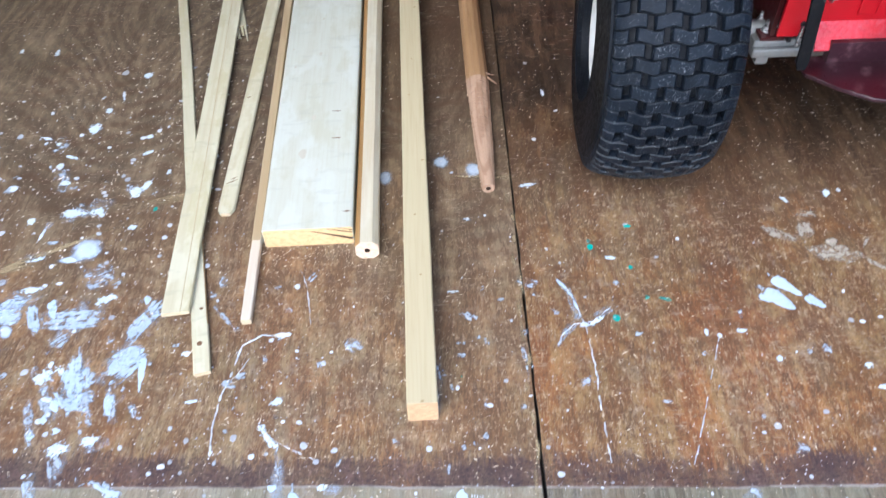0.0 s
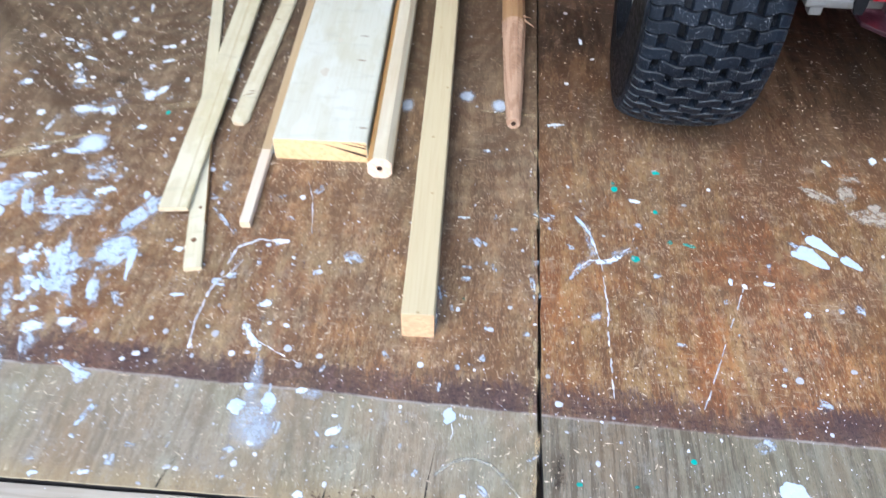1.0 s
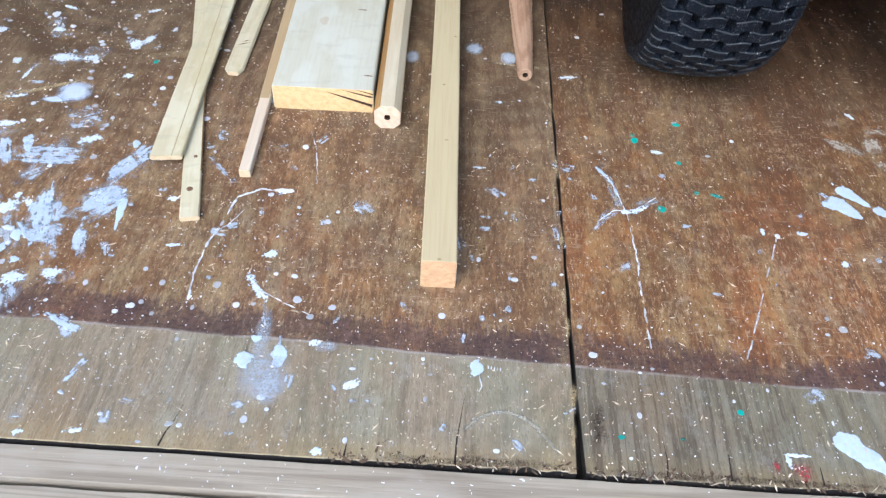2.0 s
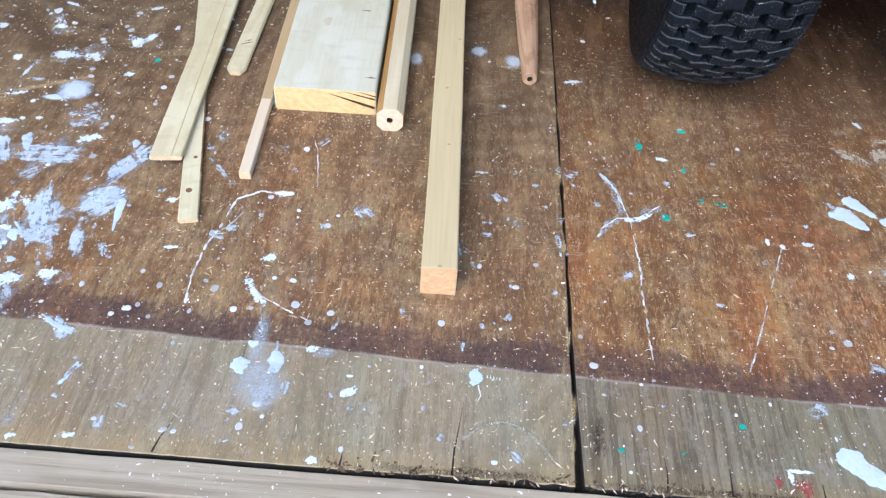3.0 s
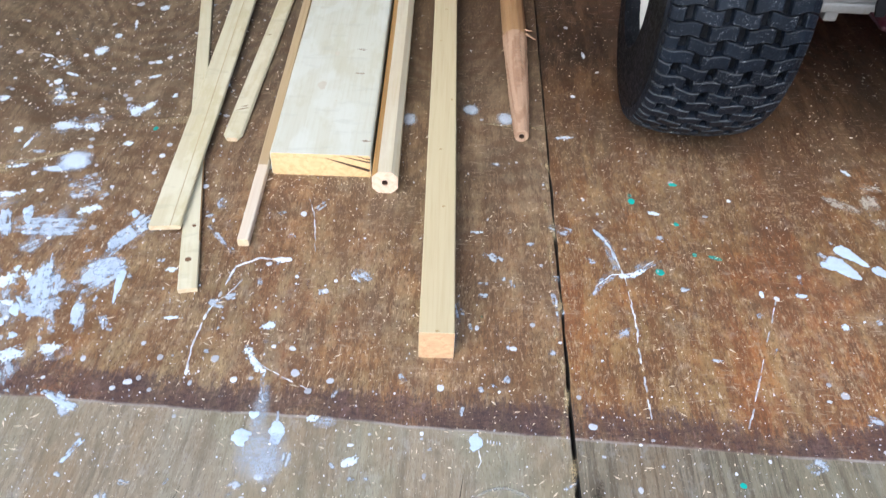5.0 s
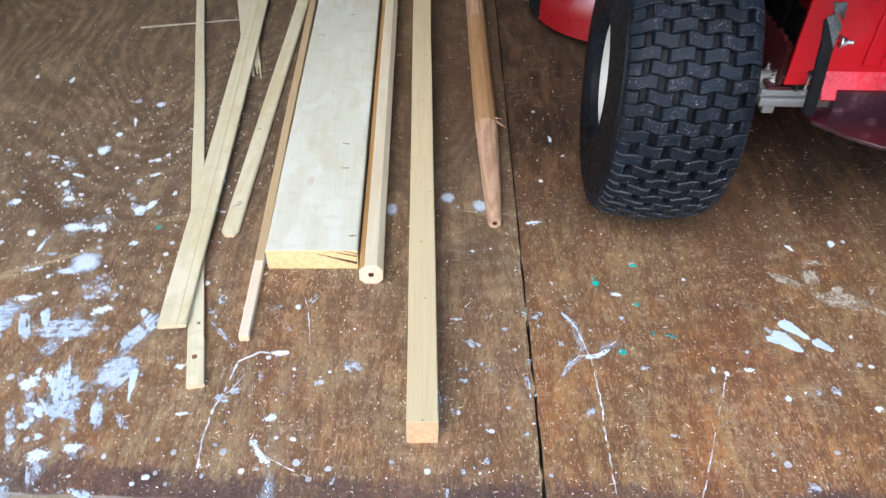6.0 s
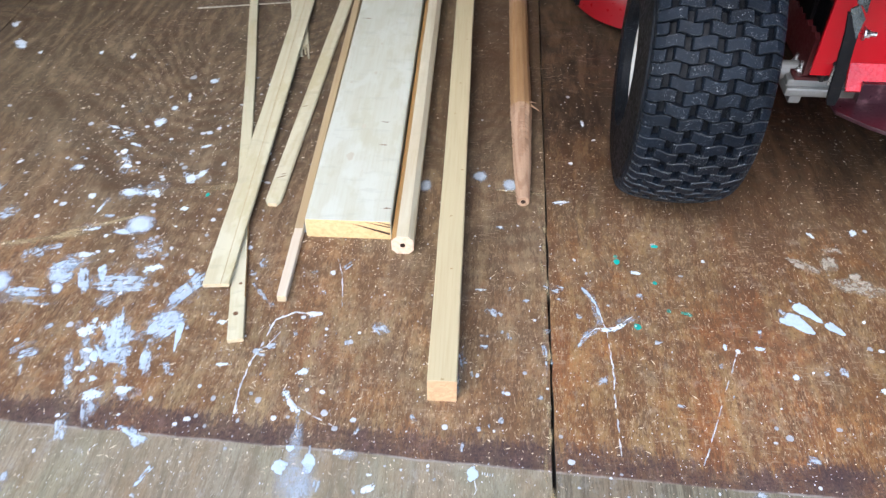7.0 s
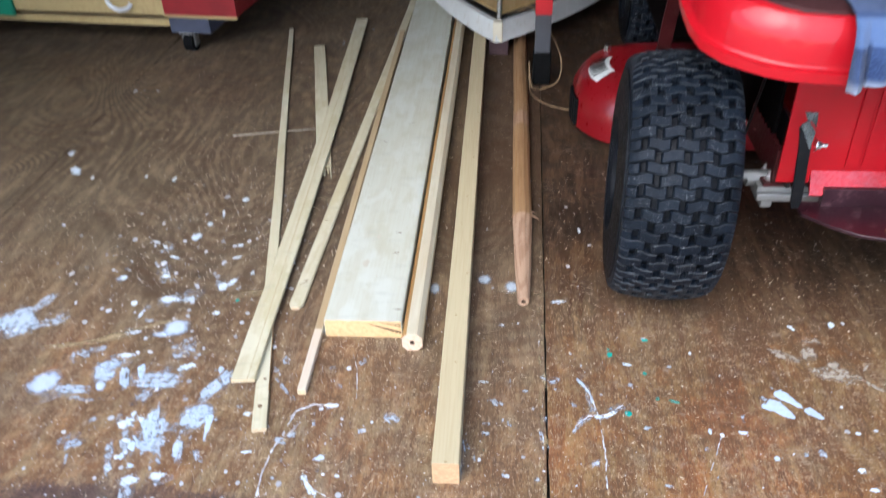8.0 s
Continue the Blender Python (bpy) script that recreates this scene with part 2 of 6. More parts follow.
    grey = n.mix(n.span(n.noise(n.coord(g, (1, 0.5, 1), off), 8, 3, 0.6), 0.52, 0.40, 0, 0.40), grey, (0.235, 0.235, 0.150))
    grey = n.mix(n.span(broad, 0.50, 0.62, 0, 0.35 + seed * 0.12), grey, (0.088, 0.072, 0.052))
    grey = n.mix(n.span(n.noise(n.coord(g, (1, 0.35, 1), off), 16, 4, 0.6), 0.50, 0.62, 0, 0.55), grey, (0.30, 0.295, 0.225))
    grey = n.mix(n.span(y, 0.415, 0.385, 0, 0.6), grey, (0.335, 0.255, 0.130))
    here = n.span(n.noise(n.coord(g, (1, 0.35, 1), off), 9, 4, 0.6), 0.42, 0.62, 0.12 + seed * 0.12, 1.0)
    grey = n.mix(n.math("MULTIPLY", here, n.span(longs, 0.52 - seed * 0.01, 0.64 - seed * 0.02, 0, 0.5 + seed * 0.08)), grey, (0.125, 0.098, 0.066))
    grey = n.mix(n.span(n.noise(n.coord(g, (1, 0.3, 1), off), 14, 5, 0.65), 0.52, 0.64, 0, 0.38), grey, (0.245, 0.165, 0.090))
    grey = n.mix(n.span(n.noise(v, 22, 6, 0.7), 0.50, 0.68, 0, 0.55), grey, (0.165, 0.130, 0.085))
    grey = n.mix(n.span(scuff, 0.54, 0.66, 0, 0.45), grey, (0.36, 0.345, 0.32))
    grey = n.mix(n.span(longs, 0.46, 0.38, 0, 0.28), grey, (0.340, 0.290, 0.205))
    grey = n.mix(n.span(pore, 0.55, 0.65, 0, 0.4), grey, (0.085, 0.068, 0.050))
    grey = n.mix(n.span(fibre, 0.55, 0.65, 0, 0.4), grey, (0.45, 0.42, 0.36))
    grey = n.mix(n.math("MULTIPLY", ring, n.span(n.noise(n.coord(g, (1, 0.5, 1), off), 5.0, 2), 0.45, 0.60, 0, 0.35)), grey, (0.13, 0.115, 0.078))
    grey = n.mix(1.0, grey, strip, "MULTIPLY")
    wob = n.math("MULTIPLY", n.math("SUBTRACT", n.noise(v, 9, 4), 0.5), 0.012)
    line = n.math("ADD", n.math("ADD", y, wob), n.math("MULTIPLY", xyz.outputs[0], 0.03))
    rag = n.math("MULTIPLY", n.math("SUBTRACT", n.noise(n.coord(g, (1, 0.22, 1)), 170, 6, 0.80), 0.5), 0.115)
    sag = n.math("MULTIPLY", n.math("SUBTRACT", n.noise(n.coord(g, (1, 0.3, 1), off), 5.5, 3, 0.6), 0.5), 0.075)
    band = n.span(n.math("ADD", n.math("ADD", line, rag), sag), 0.560, 0.536)
    soiled = n.math("MULTIPLY", n.span(blot, 0.25, 0.7, 1.0, 0.60), n.span(n.noise(n.coord(g, (1, 0.7, 1), off), 10, 5, 0.68), 0.62, 0.44, 0.55, 1.0))
    col = n.mix(n.math("MULTIPLY", band, soiled), col, (0.062, 0.040, 0.041))
    col = n.mix(n.math("MULTIPLY", band, n.span(fibre, 0.53, 0.66, 0, 0.5)), col, (0.20, 0.125, 0.105))
    crumb = n.noise(n.coord(g, (0.6, 1, 1)), 210, 6, 0.8)
    col = n.mix(n.math("MULTIPLY", band, n.span(crumb, 0.47, 0.60, 0, 0.65)), col, (0.036, 0.025, 0.026))
    col = n.mix(n.math("MULTIPLY", band, n.span(scuff, 0.54, 0.64, 0, 0.55)), col, (0.16, 0.092, 0.075))
    rim = n.math("MULTIPLY", n.span(line, 0.5075, 0.5095), n.span(line, 0.5125, 0.5105))
    col = n.mix(n.span(line, 0.5105, 0.5085), col, grey)
    col = n.mix(n.math("MULTIPLY", rim, n.span(blot, 0.4, 0.6, 0.1, 0.7)), col, (0.36, 0.33, 0.30))
    n.put(b.inputs["Base Color"], col)
    n.put(b.inputs["Roughness"], n.span(blot, 0.3, 0.7, 0.46, 0.68))
    b.inputs["Specular IOR Level"].default_value = 0.33
    h = n.math("ADD", n.math("MULTIPLY", streak, 0.7), n.math("MULTIPLY", fibre, 0.5))
    n.put(b.inputs["Normal"], n.bump(h, 0.45, 0.0015))
    return m


def paint(name, colour, thin, streaky):
    """Splashed paint; the 'cover' attribute is how thickly it lies, thin paint lets the wood show."""
    m, t, b = material(name)
    n = Net(t)
    cover = n.t.nodes.new("ShaderNodeAttribute")
    cover.attribute_name = "cover"
    c = cover.outputs["Fac"]
    v = n.coord("Object")
    grit = n.noise(v, 520, 5, 0.75)
    isle = n.t.nodes.new("ShaderNodeNewGeometry").outputs["Random Per Island"]
    p = n.add("SeparateXYZ", Vector=v)
    lean = n.math("SUBTRACT", p.outputs[0], n.math("MULTIPLY", p.outputs[1], n.span(isle, 0.0, 1.0, -0.15, 0.85)))
    drag = n.noise(n.add("CombineXYZ", X=lean, Y=n.math("MULTIPLY", p.outputs[1], 0.13)).outputs[0], 480, 4, 0.72)
    cloud_ = n.noise(v, 60, 4, 0.65)
    rough_edge = n.math("ADD", n.math("MULTIPLY", grit, 1 - abs(streaky)), n.math("MULTIPLY", n.math("ADD", n.math("MULTIPLY", drag, 0.7), n.math("MULTIPLY", cloud_, 0.3)), abs(streaky)))
    mask = n.span(n.math("ADD", c, n.math("MULTIPLY", n.math("SUBTRACT", rough_edge, 0.5), 4.6 if streaky > 0.3 else 1.0)), 0.28, (0.62 if streaky < 0.3 else 0.95) + thin)
    if streaky > 0.3:
        # thin haze of paint between the brush streaks
        mask = n.math("MAXIMUM", mask, n.math("MULTIPLY", n.span(n.math("ADD", c, n.math("MULTIPLY", n.math("SUBTRACT", cloud_, 0.5), 1.6)), 0.35, 1.1), 0.26))
    col = n.mix(n.span(n.noise(v, 70, 3), 0.35, 0.7), colour, tuple(x * 0.86 for x in colour))
    n.put(b.inputs["Base Color"], col)
    b.inputs["Roughness"].default_value = 0.45
    n.put(b.inputs["Alpha"], n.math("MULTIPLY", mask, n.span(isle, 0.0, 0.8, 0.97 if streaky < 0 else 0.50 - thin * 0.2, 0.97 - thin * 0.5)))
    n.put(b.inputs["Normal"], n.bump(grit, 0.25, 0.001))
    return m


def mark_paint(name, colour, shade, lo, hi, grit_share, most, scale=420):
    """Brushed, sprayed or splashed paint; the 'cover' attribute says how thickly it lies, thin paint lets the wood show."""
    m, t, b = material(name)
    n = Net(t)
    cover = n.t.nodes.new("ShaderNodeAttribute")
    cover.attribute_name = "cover"
    v = n.coord("Object")
    grit = n.noise(v, scale, 6, 0.75)
    tint = n.t.nodes.new("ShaderNodeObjectInfo").outputs["Random"]
    c = n.math("ADD", cover.outputs["Fac"], n.math("MULTIPLY", n.math("SUBTRACT", grit, 0.5), grit_share))
    col = n.mix(n.span(n.noise(v, 55, 4, 0.6), 0.35, 0.68), colour, shade)
    col = n.mix(n.math("MULTIPLY", tint, 0.5), col, tuple(min(0.82, x * 1.12) for x in colour))
    n.put(b.inputs["Base Color"], col)
    b.inputs["Roughness"].default_value = 0.5
    n.put(b.inputs["Alpha"], n.math("MULTIPLY", n.span(c, lo, hi), n.span(grit, 0.25, 0.6, most * 0.86, most)))
    n.put(b.inputs["Normal"], n.bump(grit, 0.3, 0.001))
    return m


def rubber_material(name, low, high, dusty, gloss, relief):
    m, t, b = material(name)
    n = Net(t)
    v = n.coord("Object")
    dust = n.noise(v, 150, 6, 0.78)
    film = n.noise(v, 14, 5, 0.6)
    col = n.mix(n.span(film, 0.35, 0.65), low, high)
    col = n.mix(n.span(dust, 0.60, 0.67, 0, 0.45 * dusty), col, (0.15, 0.16, 0.18))
    col = n.mix(n.span(n.noise(v, 420, 3, 0.6), 0.69, 0.72, 0, 0.7 * dusty), col, (0.40, 0.40, 0.40))
    col = n.mix(n.span(n.noise(v, 240, 5, 0.75), 0.56, 0.66, 0, 0.35 * dusty), col, (0.09, 0.10, 0.12))
    clump = n.span(n.noise(v, 55, 4, 0.6), 0.48, 0.62)
    col = n.mix(n.math("MULTIPLY", clump, n.span(n.noise(v, 480, 3, 0.65), 0.60, 0.65, 0, 0.9 * dusty)), col, (0.42, 0.43, 0.44))
    n.put(b.inputs["Base Color"], col)
    n.put(b.inputs["Roughness"], n.span(dust, 0.35, 0.65, 0.36, 0.66))
    b.inputs["Specular IOR Level"].default_value = gloss
    n.put(b.inputs["Normal"], n.bump(dust, relief, 0.0015))
    return m


def cloth_material():
    m, t, b = material("blue_terry_cloth")
    n = Net(t)
    v = n.coord("Object")
    loop = n.noise(v, 420, 4, 0.7)
    fold = n.noise(v, 22, 4)
    col = n.mix(n.span(fold, 0.3, 0.7), (0.013, 0.030, 0.092), (0.032, 0.062, 0.155))
    z = n.add("SeparateXYZ", Vector=v).outputs[2]
    stripe = n.math("MULTIPLY", n.span(z, 0.535, 0.540), n.span(z, 0.570, 0.565))
    col = n.mix(n.math("MULTIPLY", stripe, 0.55), col, (0.15, 0.23, 0.42))
    hem = n.span(z, 0.502, 0.488)
    col = n.mix(n.math("MULTIPLY", hem, 0.75), col, (0.40, 0.43, 0.50))
    col = n.mix(n.span(loop, 0.5, 0.62, 0, 0.35), col, (0.10, 0.16, 0.36))
    n.put(b.inputs["Base Color"], col)
    b.inputs["Roughness"].default_value = 0.95
    b.inputs["Sheen Weight"].default_value = 0.12
    n.put(b.inputs["Normal"], n.bump(loop, 0.8, 0.003))
    return m


def ground_material():
    m, t, b = material("gravel_and_grass")
    n = Net(t)
    v = n.coord("Object")
    col = n.mix(n.span(n.noise(v, 0.6, 5), 0.4, 0.6), (0.30, 0.28, 0.25), (0.14, 0.15, 0.08))
    col = n.mix(n.span(n.noise(v, 40, 4), 0.45, 0.7), col, (0.36, 0.34, 0.30))
    n.put(b.inputs["Base Color"], col)
    b.inputs["Roughness"].default_value = 0.9
    n.put(b.inputs["Normal"], n.bump(n.noise(v, 60, 5), 0.6, 0.02))
    return m


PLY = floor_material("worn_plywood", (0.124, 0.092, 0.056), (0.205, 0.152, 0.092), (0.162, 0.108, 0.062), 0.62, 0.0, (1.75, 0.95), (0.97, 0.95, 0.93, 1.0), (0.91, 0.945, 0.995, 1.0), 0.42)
# inner tones near black: the shade around the mower is put into the colour
PLY_DARK = floor_material("worn_plywood_with_mower_shade", (0.018, 0.0105, 0.006), (0.078, 0.046, 0.024), (0.064, 0.032, 0.014), 0.45, 3.3, (1.78, 1.14), (0.73, 0.725, 0.71, 1.0), (0.94, 0.89, 0.82, 1.0), 0.16)
GAP = plain("dark_gap_black", (0.014, 0.011, 0.009), 0.95, vary=0.4, scale=60)
SILL = wood("weathered_sill_wood", (0.345, 0.302, 0.235), (0.175, 0.140, 0.105), 0.85, rings=2.2, fur=1.8, contrast=0.5, mottle=0.6)
WALL = plain("unpainted_wall_board", (0.13, 0.095, 0.065), 0.8, vary=0.3, scale=8)
PINE = wood("pale_pine_board", (0.595, 0.597, 0.495), (0.50, 0.455, 0.32), 0.42, rings=0.55, contrast=0.20, mottle=0.9)
FIR = wood("yellow_sawn_stick", (0.53, 0.45, 0.275), (0.43, 0.33, 0.18), 0.6, rings=1.2, contrast=0.16)
LATH = wood("pale_lath", (0.58, 0.535, 0.365), (0.46, 0.38, 0.235), 0.6, rings=1.5, mottle=1.2)
POLE = wood("planed_pole", (0.60, 0.54, 0.395), (0.47, 0.35, 0.20), 0.5, rings=1.2, stain=(0.55, 0.36, 0.17), mottle=0.5)
OLDWOOD = wood("aged_stake_wood", (0.340, 0.195, 0.088), (0.205, 0.105, 0.044), 0.5, rings=0.9, contrast=0.30, mottle=0.6)
RASPED = wood("freshly_rasped_wood", (0.43, 0.275, 0.175), (0.24, 0.125, 0.068), 0.75, rings=2.2, fur=1.6, contrast=0.55)
END_ORANGE = endgrain("cut_end_orange", (0.70, 0.47, 0.23), (0.56, 0.32, 0.13))
END_ROUGH = endgrain("rough_sawn_end", (0.58, 0.37, 0.20), (0.42, 0.23, 0.11))
END_PALE = endgrain("cut_end_pale", (0.60, 0.47, 0.30), (0.48, 0.34, 0.19))
END_PINK = endgrain("cut_end_pink", (0.72, 0.52, 0.38), (0.58, 0.37, 0.24))
HOLE = plain("drilled_hole", (0.05, 0.025, 0.012), 0.9)
WHITE_PAINT = paint("splashed_white_paint", (0.66, 0.69, 0.76), 0.05, 0.0)
SPRAY_PAINT = mark_paint("sprayed_white_paint", (0.56, 0.64, 0.78), (0.50, 0.58, 0.74), 0.10, 0.95, 0.35, 0.92)
BRUSH_PAINT = mark_paint("brushed_lilac_white_paint", (0.53, 0.62, 0.73), (0.43, 0.51, 0.63), 0.24, 1.05, 0.95, 0.86)
THIN_PAINT = mark_paint("thinly_wiped_paint", (0.54, 0.61, 0.70), (0.45, 0.50, 0.58), 0.22, 1.05, 1.0, 0.72)
HAZE_PAINT = mark_paint("hazy_dragged_paint", (0.54, 0.61, 0.70), (0.45, 0.50, 0.58), 0.30, 1.20, 1.3, 0.42)
SPLASH_PAINT = mark_paint("ragged_white_paint", (0.64, 0.72, 0.80), (0.52, 0.59, 0.72), 0.32, 0.74, 0.55, 0.95)
DAB_PAINT = mark_paint("thick_bluish_white_paint", (0.51, 0.61, 0.73), (0.45, 0.54, 0.68), 0.38, 0.62, 0.25, 0.96, 160)
SCUFF_DUST = mark_paint("scuffed_plaster_dust", (0.52, 0.46, 0.38), (0.40, 0.34, 0.27), 0.26, 1.1, 1.3, 0.66)
STRING_PAINT = paint("broken_paint_string", (0.70, 0.73, 0.78), 0.0, 0.25)
FILM_PAINT = paint("thin_paint_overspray", (0.60, 0.68, 0.77), 0.35, 0.1)
TEAL_PAINT = paint("splashed_teal_paint", (0.02, 0.36, 0.30), 0.0, 0.0)
RED_PAINT = paint("faded_red_paint", (0.46, 0.05, 0.07), 0.4, 0.35)
DUST = paint("trodden_sawdust_film", (0.46, 0.35, 0.20), 0.25, 0.3)
STAIN = paint("dark_oil_stain", (0.05, 0.035, 0.028), 0.5, 0.4)
CHIP = plain("sawdust_chip", (0.60, 0.50, 0.37), 0.8, vary=0.3, scale=40)
SPECK = plain("dried_paint_speck", (0.72, 0.72, 0.78), 0.5)
RUBBER = rubber_material("black_tyre_rubber", (0.0035, 0.004, 0.005), (0.006, 0.007, 0.010), 0.2, 0.12, 0.25)
TREAD = rubber_material("dusty_tread_rubber", (0.0026, 0.0046, 0.0086), (0.0055, 0.0092, 0.0160), 0.6, 0.18, 0.8)
# glossy, dusty lug edges; the lighter base colour paints in their glints
TREAD_EDGE = rubber_material("polished_tread_edge_glints", (0.006, 0.008, 0.011), (0.018, 0.023, 0.030), 1.2, 0.45, 1.0)
RIM = plain("off_white_rim_paint", (0.43, 0.415, 0.375), 0.4, vary=0.08, dirt=(0.3, 0.24, 0.17))
RED = plain("glossy_red_paint", (0.42, 0.005, 0.012), 0.42, vary=0.1, scale=12, bump=0.03, coat=0.5, dirt=(0.40, 0.02, 0.025), dents=0.14)
RED.node_tree.nodes["Principled BSDF"].inputs["Specular IOR Level"].default_value = 0.15
# dark copy of the mower's red, with shade put into its base colour
SHADED_RED = plain("shaded_dull_red_paint", (0.055, 0.005, 0.006), 0.5, vary=0.2, dirt=(0.10, 0.05, 0.04))
PLUM = plain("scuffed_maroon_paint", (0.024, 0.006, 0.010), 0.36, vary=0.3, coat=0.12, dirt=(0.16, 0.08, 0.09))
BLACK = plain("satin_black_paint", (0.007, 0.007, 0.008), 0.4, vary=0.3)
STEEL = plain("zinc_plated_steel", (0.60, 0.61, 0.62), 0.3, 1.0, vary=0.1)
CAST = plain("cast_aluminium", (0.25, 0.25, 0.245), 0.55, 0.6, vary=0.2, scale=40, bump=0.4, dirt=(0.20, 0.17, 0.14))
GREY_STEEL = plain("grey_painted_steel", (0.075, 0.076, 0.085), 0.4, vary=0.15)
PLASTIC = plain("black_rubber_foot", (0.004, 0.004, 0.004), 0.85)
PLASTIC.node_tree.nodes["Principled BSDF"].inputs["Specular IOR Level"].default_value = 0.15
# near-black without gloss: the wheel well's shade is put into the colour
WELL_SHADE = plain("flat_shade_black", (0.005, 0.004, 0.004), 0.95, vary=0.4)
WELL_SHADE.node_tree.nodes["Principled BSDF"].inputs["Specular IOR Level"].default_value = 0.05
HULL = plain("off_white_hull_paint", (0.62, 0.62, 0.59), 0.4, vary=0.06, dirt=(0.42, 0.37, 0.28))
DECK_PLY = wood("varnished_deck_plywood", (0.62, 0.45, 0.20), (0.46, 0.29, 0.10), 0.4, rings=1.0)
YELLOW = wood("yellow_box_board", (0.48, 0.36, 0.16), (0.36, 0.24, 0.09), 0.5, knots=9)
BOX_RED = plain("red_box_paint", (0.26, 0.010, 0.014), 0.5, vary=0.2)
BLUE_BLOCK = plain("slate_blue_paint", (0.055, 0.062, 0.095), 0.55, vary=0.2)
GREEN = plain("green_plastic", (0.02, 0.22, 0.12), 0.5)
LABEL = plain("white_label_paper", (0.68, 0.68, 0.66), 0.5, vary=0.05)
INK = plain("black_label_ink", (0.02, 0.02, 0.02), 0.6)
TWINE = plain("natural_twine", (0.27, 0.18, 0.095), 0.9, scale=200, vary=0.3)
CORD = plain("white_cord", (0.72, 0.72, 0.72), 0.7)
TOWEL = cloth_material()


# ---- building helpers ----
def done(name, bm, mats, smooth=False):
    mesh = bpy.data.meshes.new(name)
    bmesh.ops.recalc_face_normals(bm, faces=bm.faces)
    for f in bm.faces:
        f.smooth = smooth
    bm.to_mesh(mesh)
    if smooth:
        mesh.set_sharp_from_angle(angle=radians(32))
    bm.free()
    for m in mats if isinstance(mats, (list, tuple)) else [mats]:
        mesh.materials.append(m)
    return mesh


def thing(name, at, label, category, group="", kind=""):
    ob = new(name)
    ob.location = at
    ob.empty_display_size = 0.05
    return tagged(ob, label, category, group, kind)


def part(name, bm, mat, parent, label="", smooth=False):
    """A mesh under a thing or part; vertices are given in world metres."""
    root = parent
    while root.parent:
        root = root.parent
    if root.type == "EMPTY" or root.location.length:
        bmesh.ops.translate(bm, verts=bm.verts, vec=-root.location)
    ob = new(name, done(name, bm, mat, smooth))
    ob.parent = parent
    return tagged(ob, label) if label else ob


def lone(name, bm, mat, label, category, group="", kind="", smooth=False):
    return tagged(new(name, done(name, bm, mat, smooth)), label, category, group, kind)


def block(bm, lo, hi, bevel=0.003, seg=2):
    r = bmesh.ops.create_cube(bm, size=1.0)
    for v in r["verts"]:
        v.co = Vector([(a + b) / 2 + c * (b - a) for a, b, c in zip(lo, hi, v.co)])
    if bevel:
        edges = list({e for v in r["verts"] for e in v.link_edges})
        bmesh.ops.bevel(bm, geom=edges, offset=bevel, segments=seg, affect="EDGES", profile=0.6)
    return bm


def rod(bm, p0, p1, r0, r1=None, seg=16, caps=True):
    p0, p1 = Vector(p0), Vector(p1)
    turn = (p1 - p0).to_track_quat("Z", "Y").to_matrix().to_4x4()
    bmesh.ops.create_cone(bm, cap_ends=caps, segments=seg, radius1=r0, radius2=r0 if r1 is None else r1,
                          depth=(p1 - p0).length, matrix=Matrix.Translation((p0 + p1) / 2) @ turn)
    return bm


def hexbolt(bm, at, way, r, length):
    """Washer, hex head and threaded end along way."""
    at, way = Vector(at), Vector(way).normalized()
    rod(bm, at, at + way * 0.002, r * 1.5, seg=18)
    rod(bm, at + way * 0.002, at + way * (0.002 + r), r, seg=6)
    rod(bm, at + way * (0.002 + r), at + way * length, r * 0.55, seg=12)
    return bm


def sweep(bm, path, profile, closed=False, rise=None):
    """Sweeps a closed profile (outward offset, height) along a plan path."""
    n = len(path)
    rings = []
    for i, p in enumerate(path):
        a = path[i - 1] if i or closed else path[i]
        b = path[(i + 1) % n] if i < n - 1 or closed else path[i]
        d = (Vector(b) - Vector(a)).normalized()
        out = Vector((-d.y, d.x))
        rings.append([bm.verts.new((p[0] + out.x * o, p[1] + out.y * o, z + (rise[i] if rise else 0.0))) for o, z in profile])
    k = len(profile)
    for i in range(n if closed else n - 1):
        r, s = rings[i], rings[(i + 1) % n]
        for j in range(k):
            bm.faces.new((r[j], r[(j + 1) % k], s[(j + 1) % k], s[j]))
    if not closed:
        bm.faces.new(rings[0])
        bm.faces.new(rings[-1])
    return bm


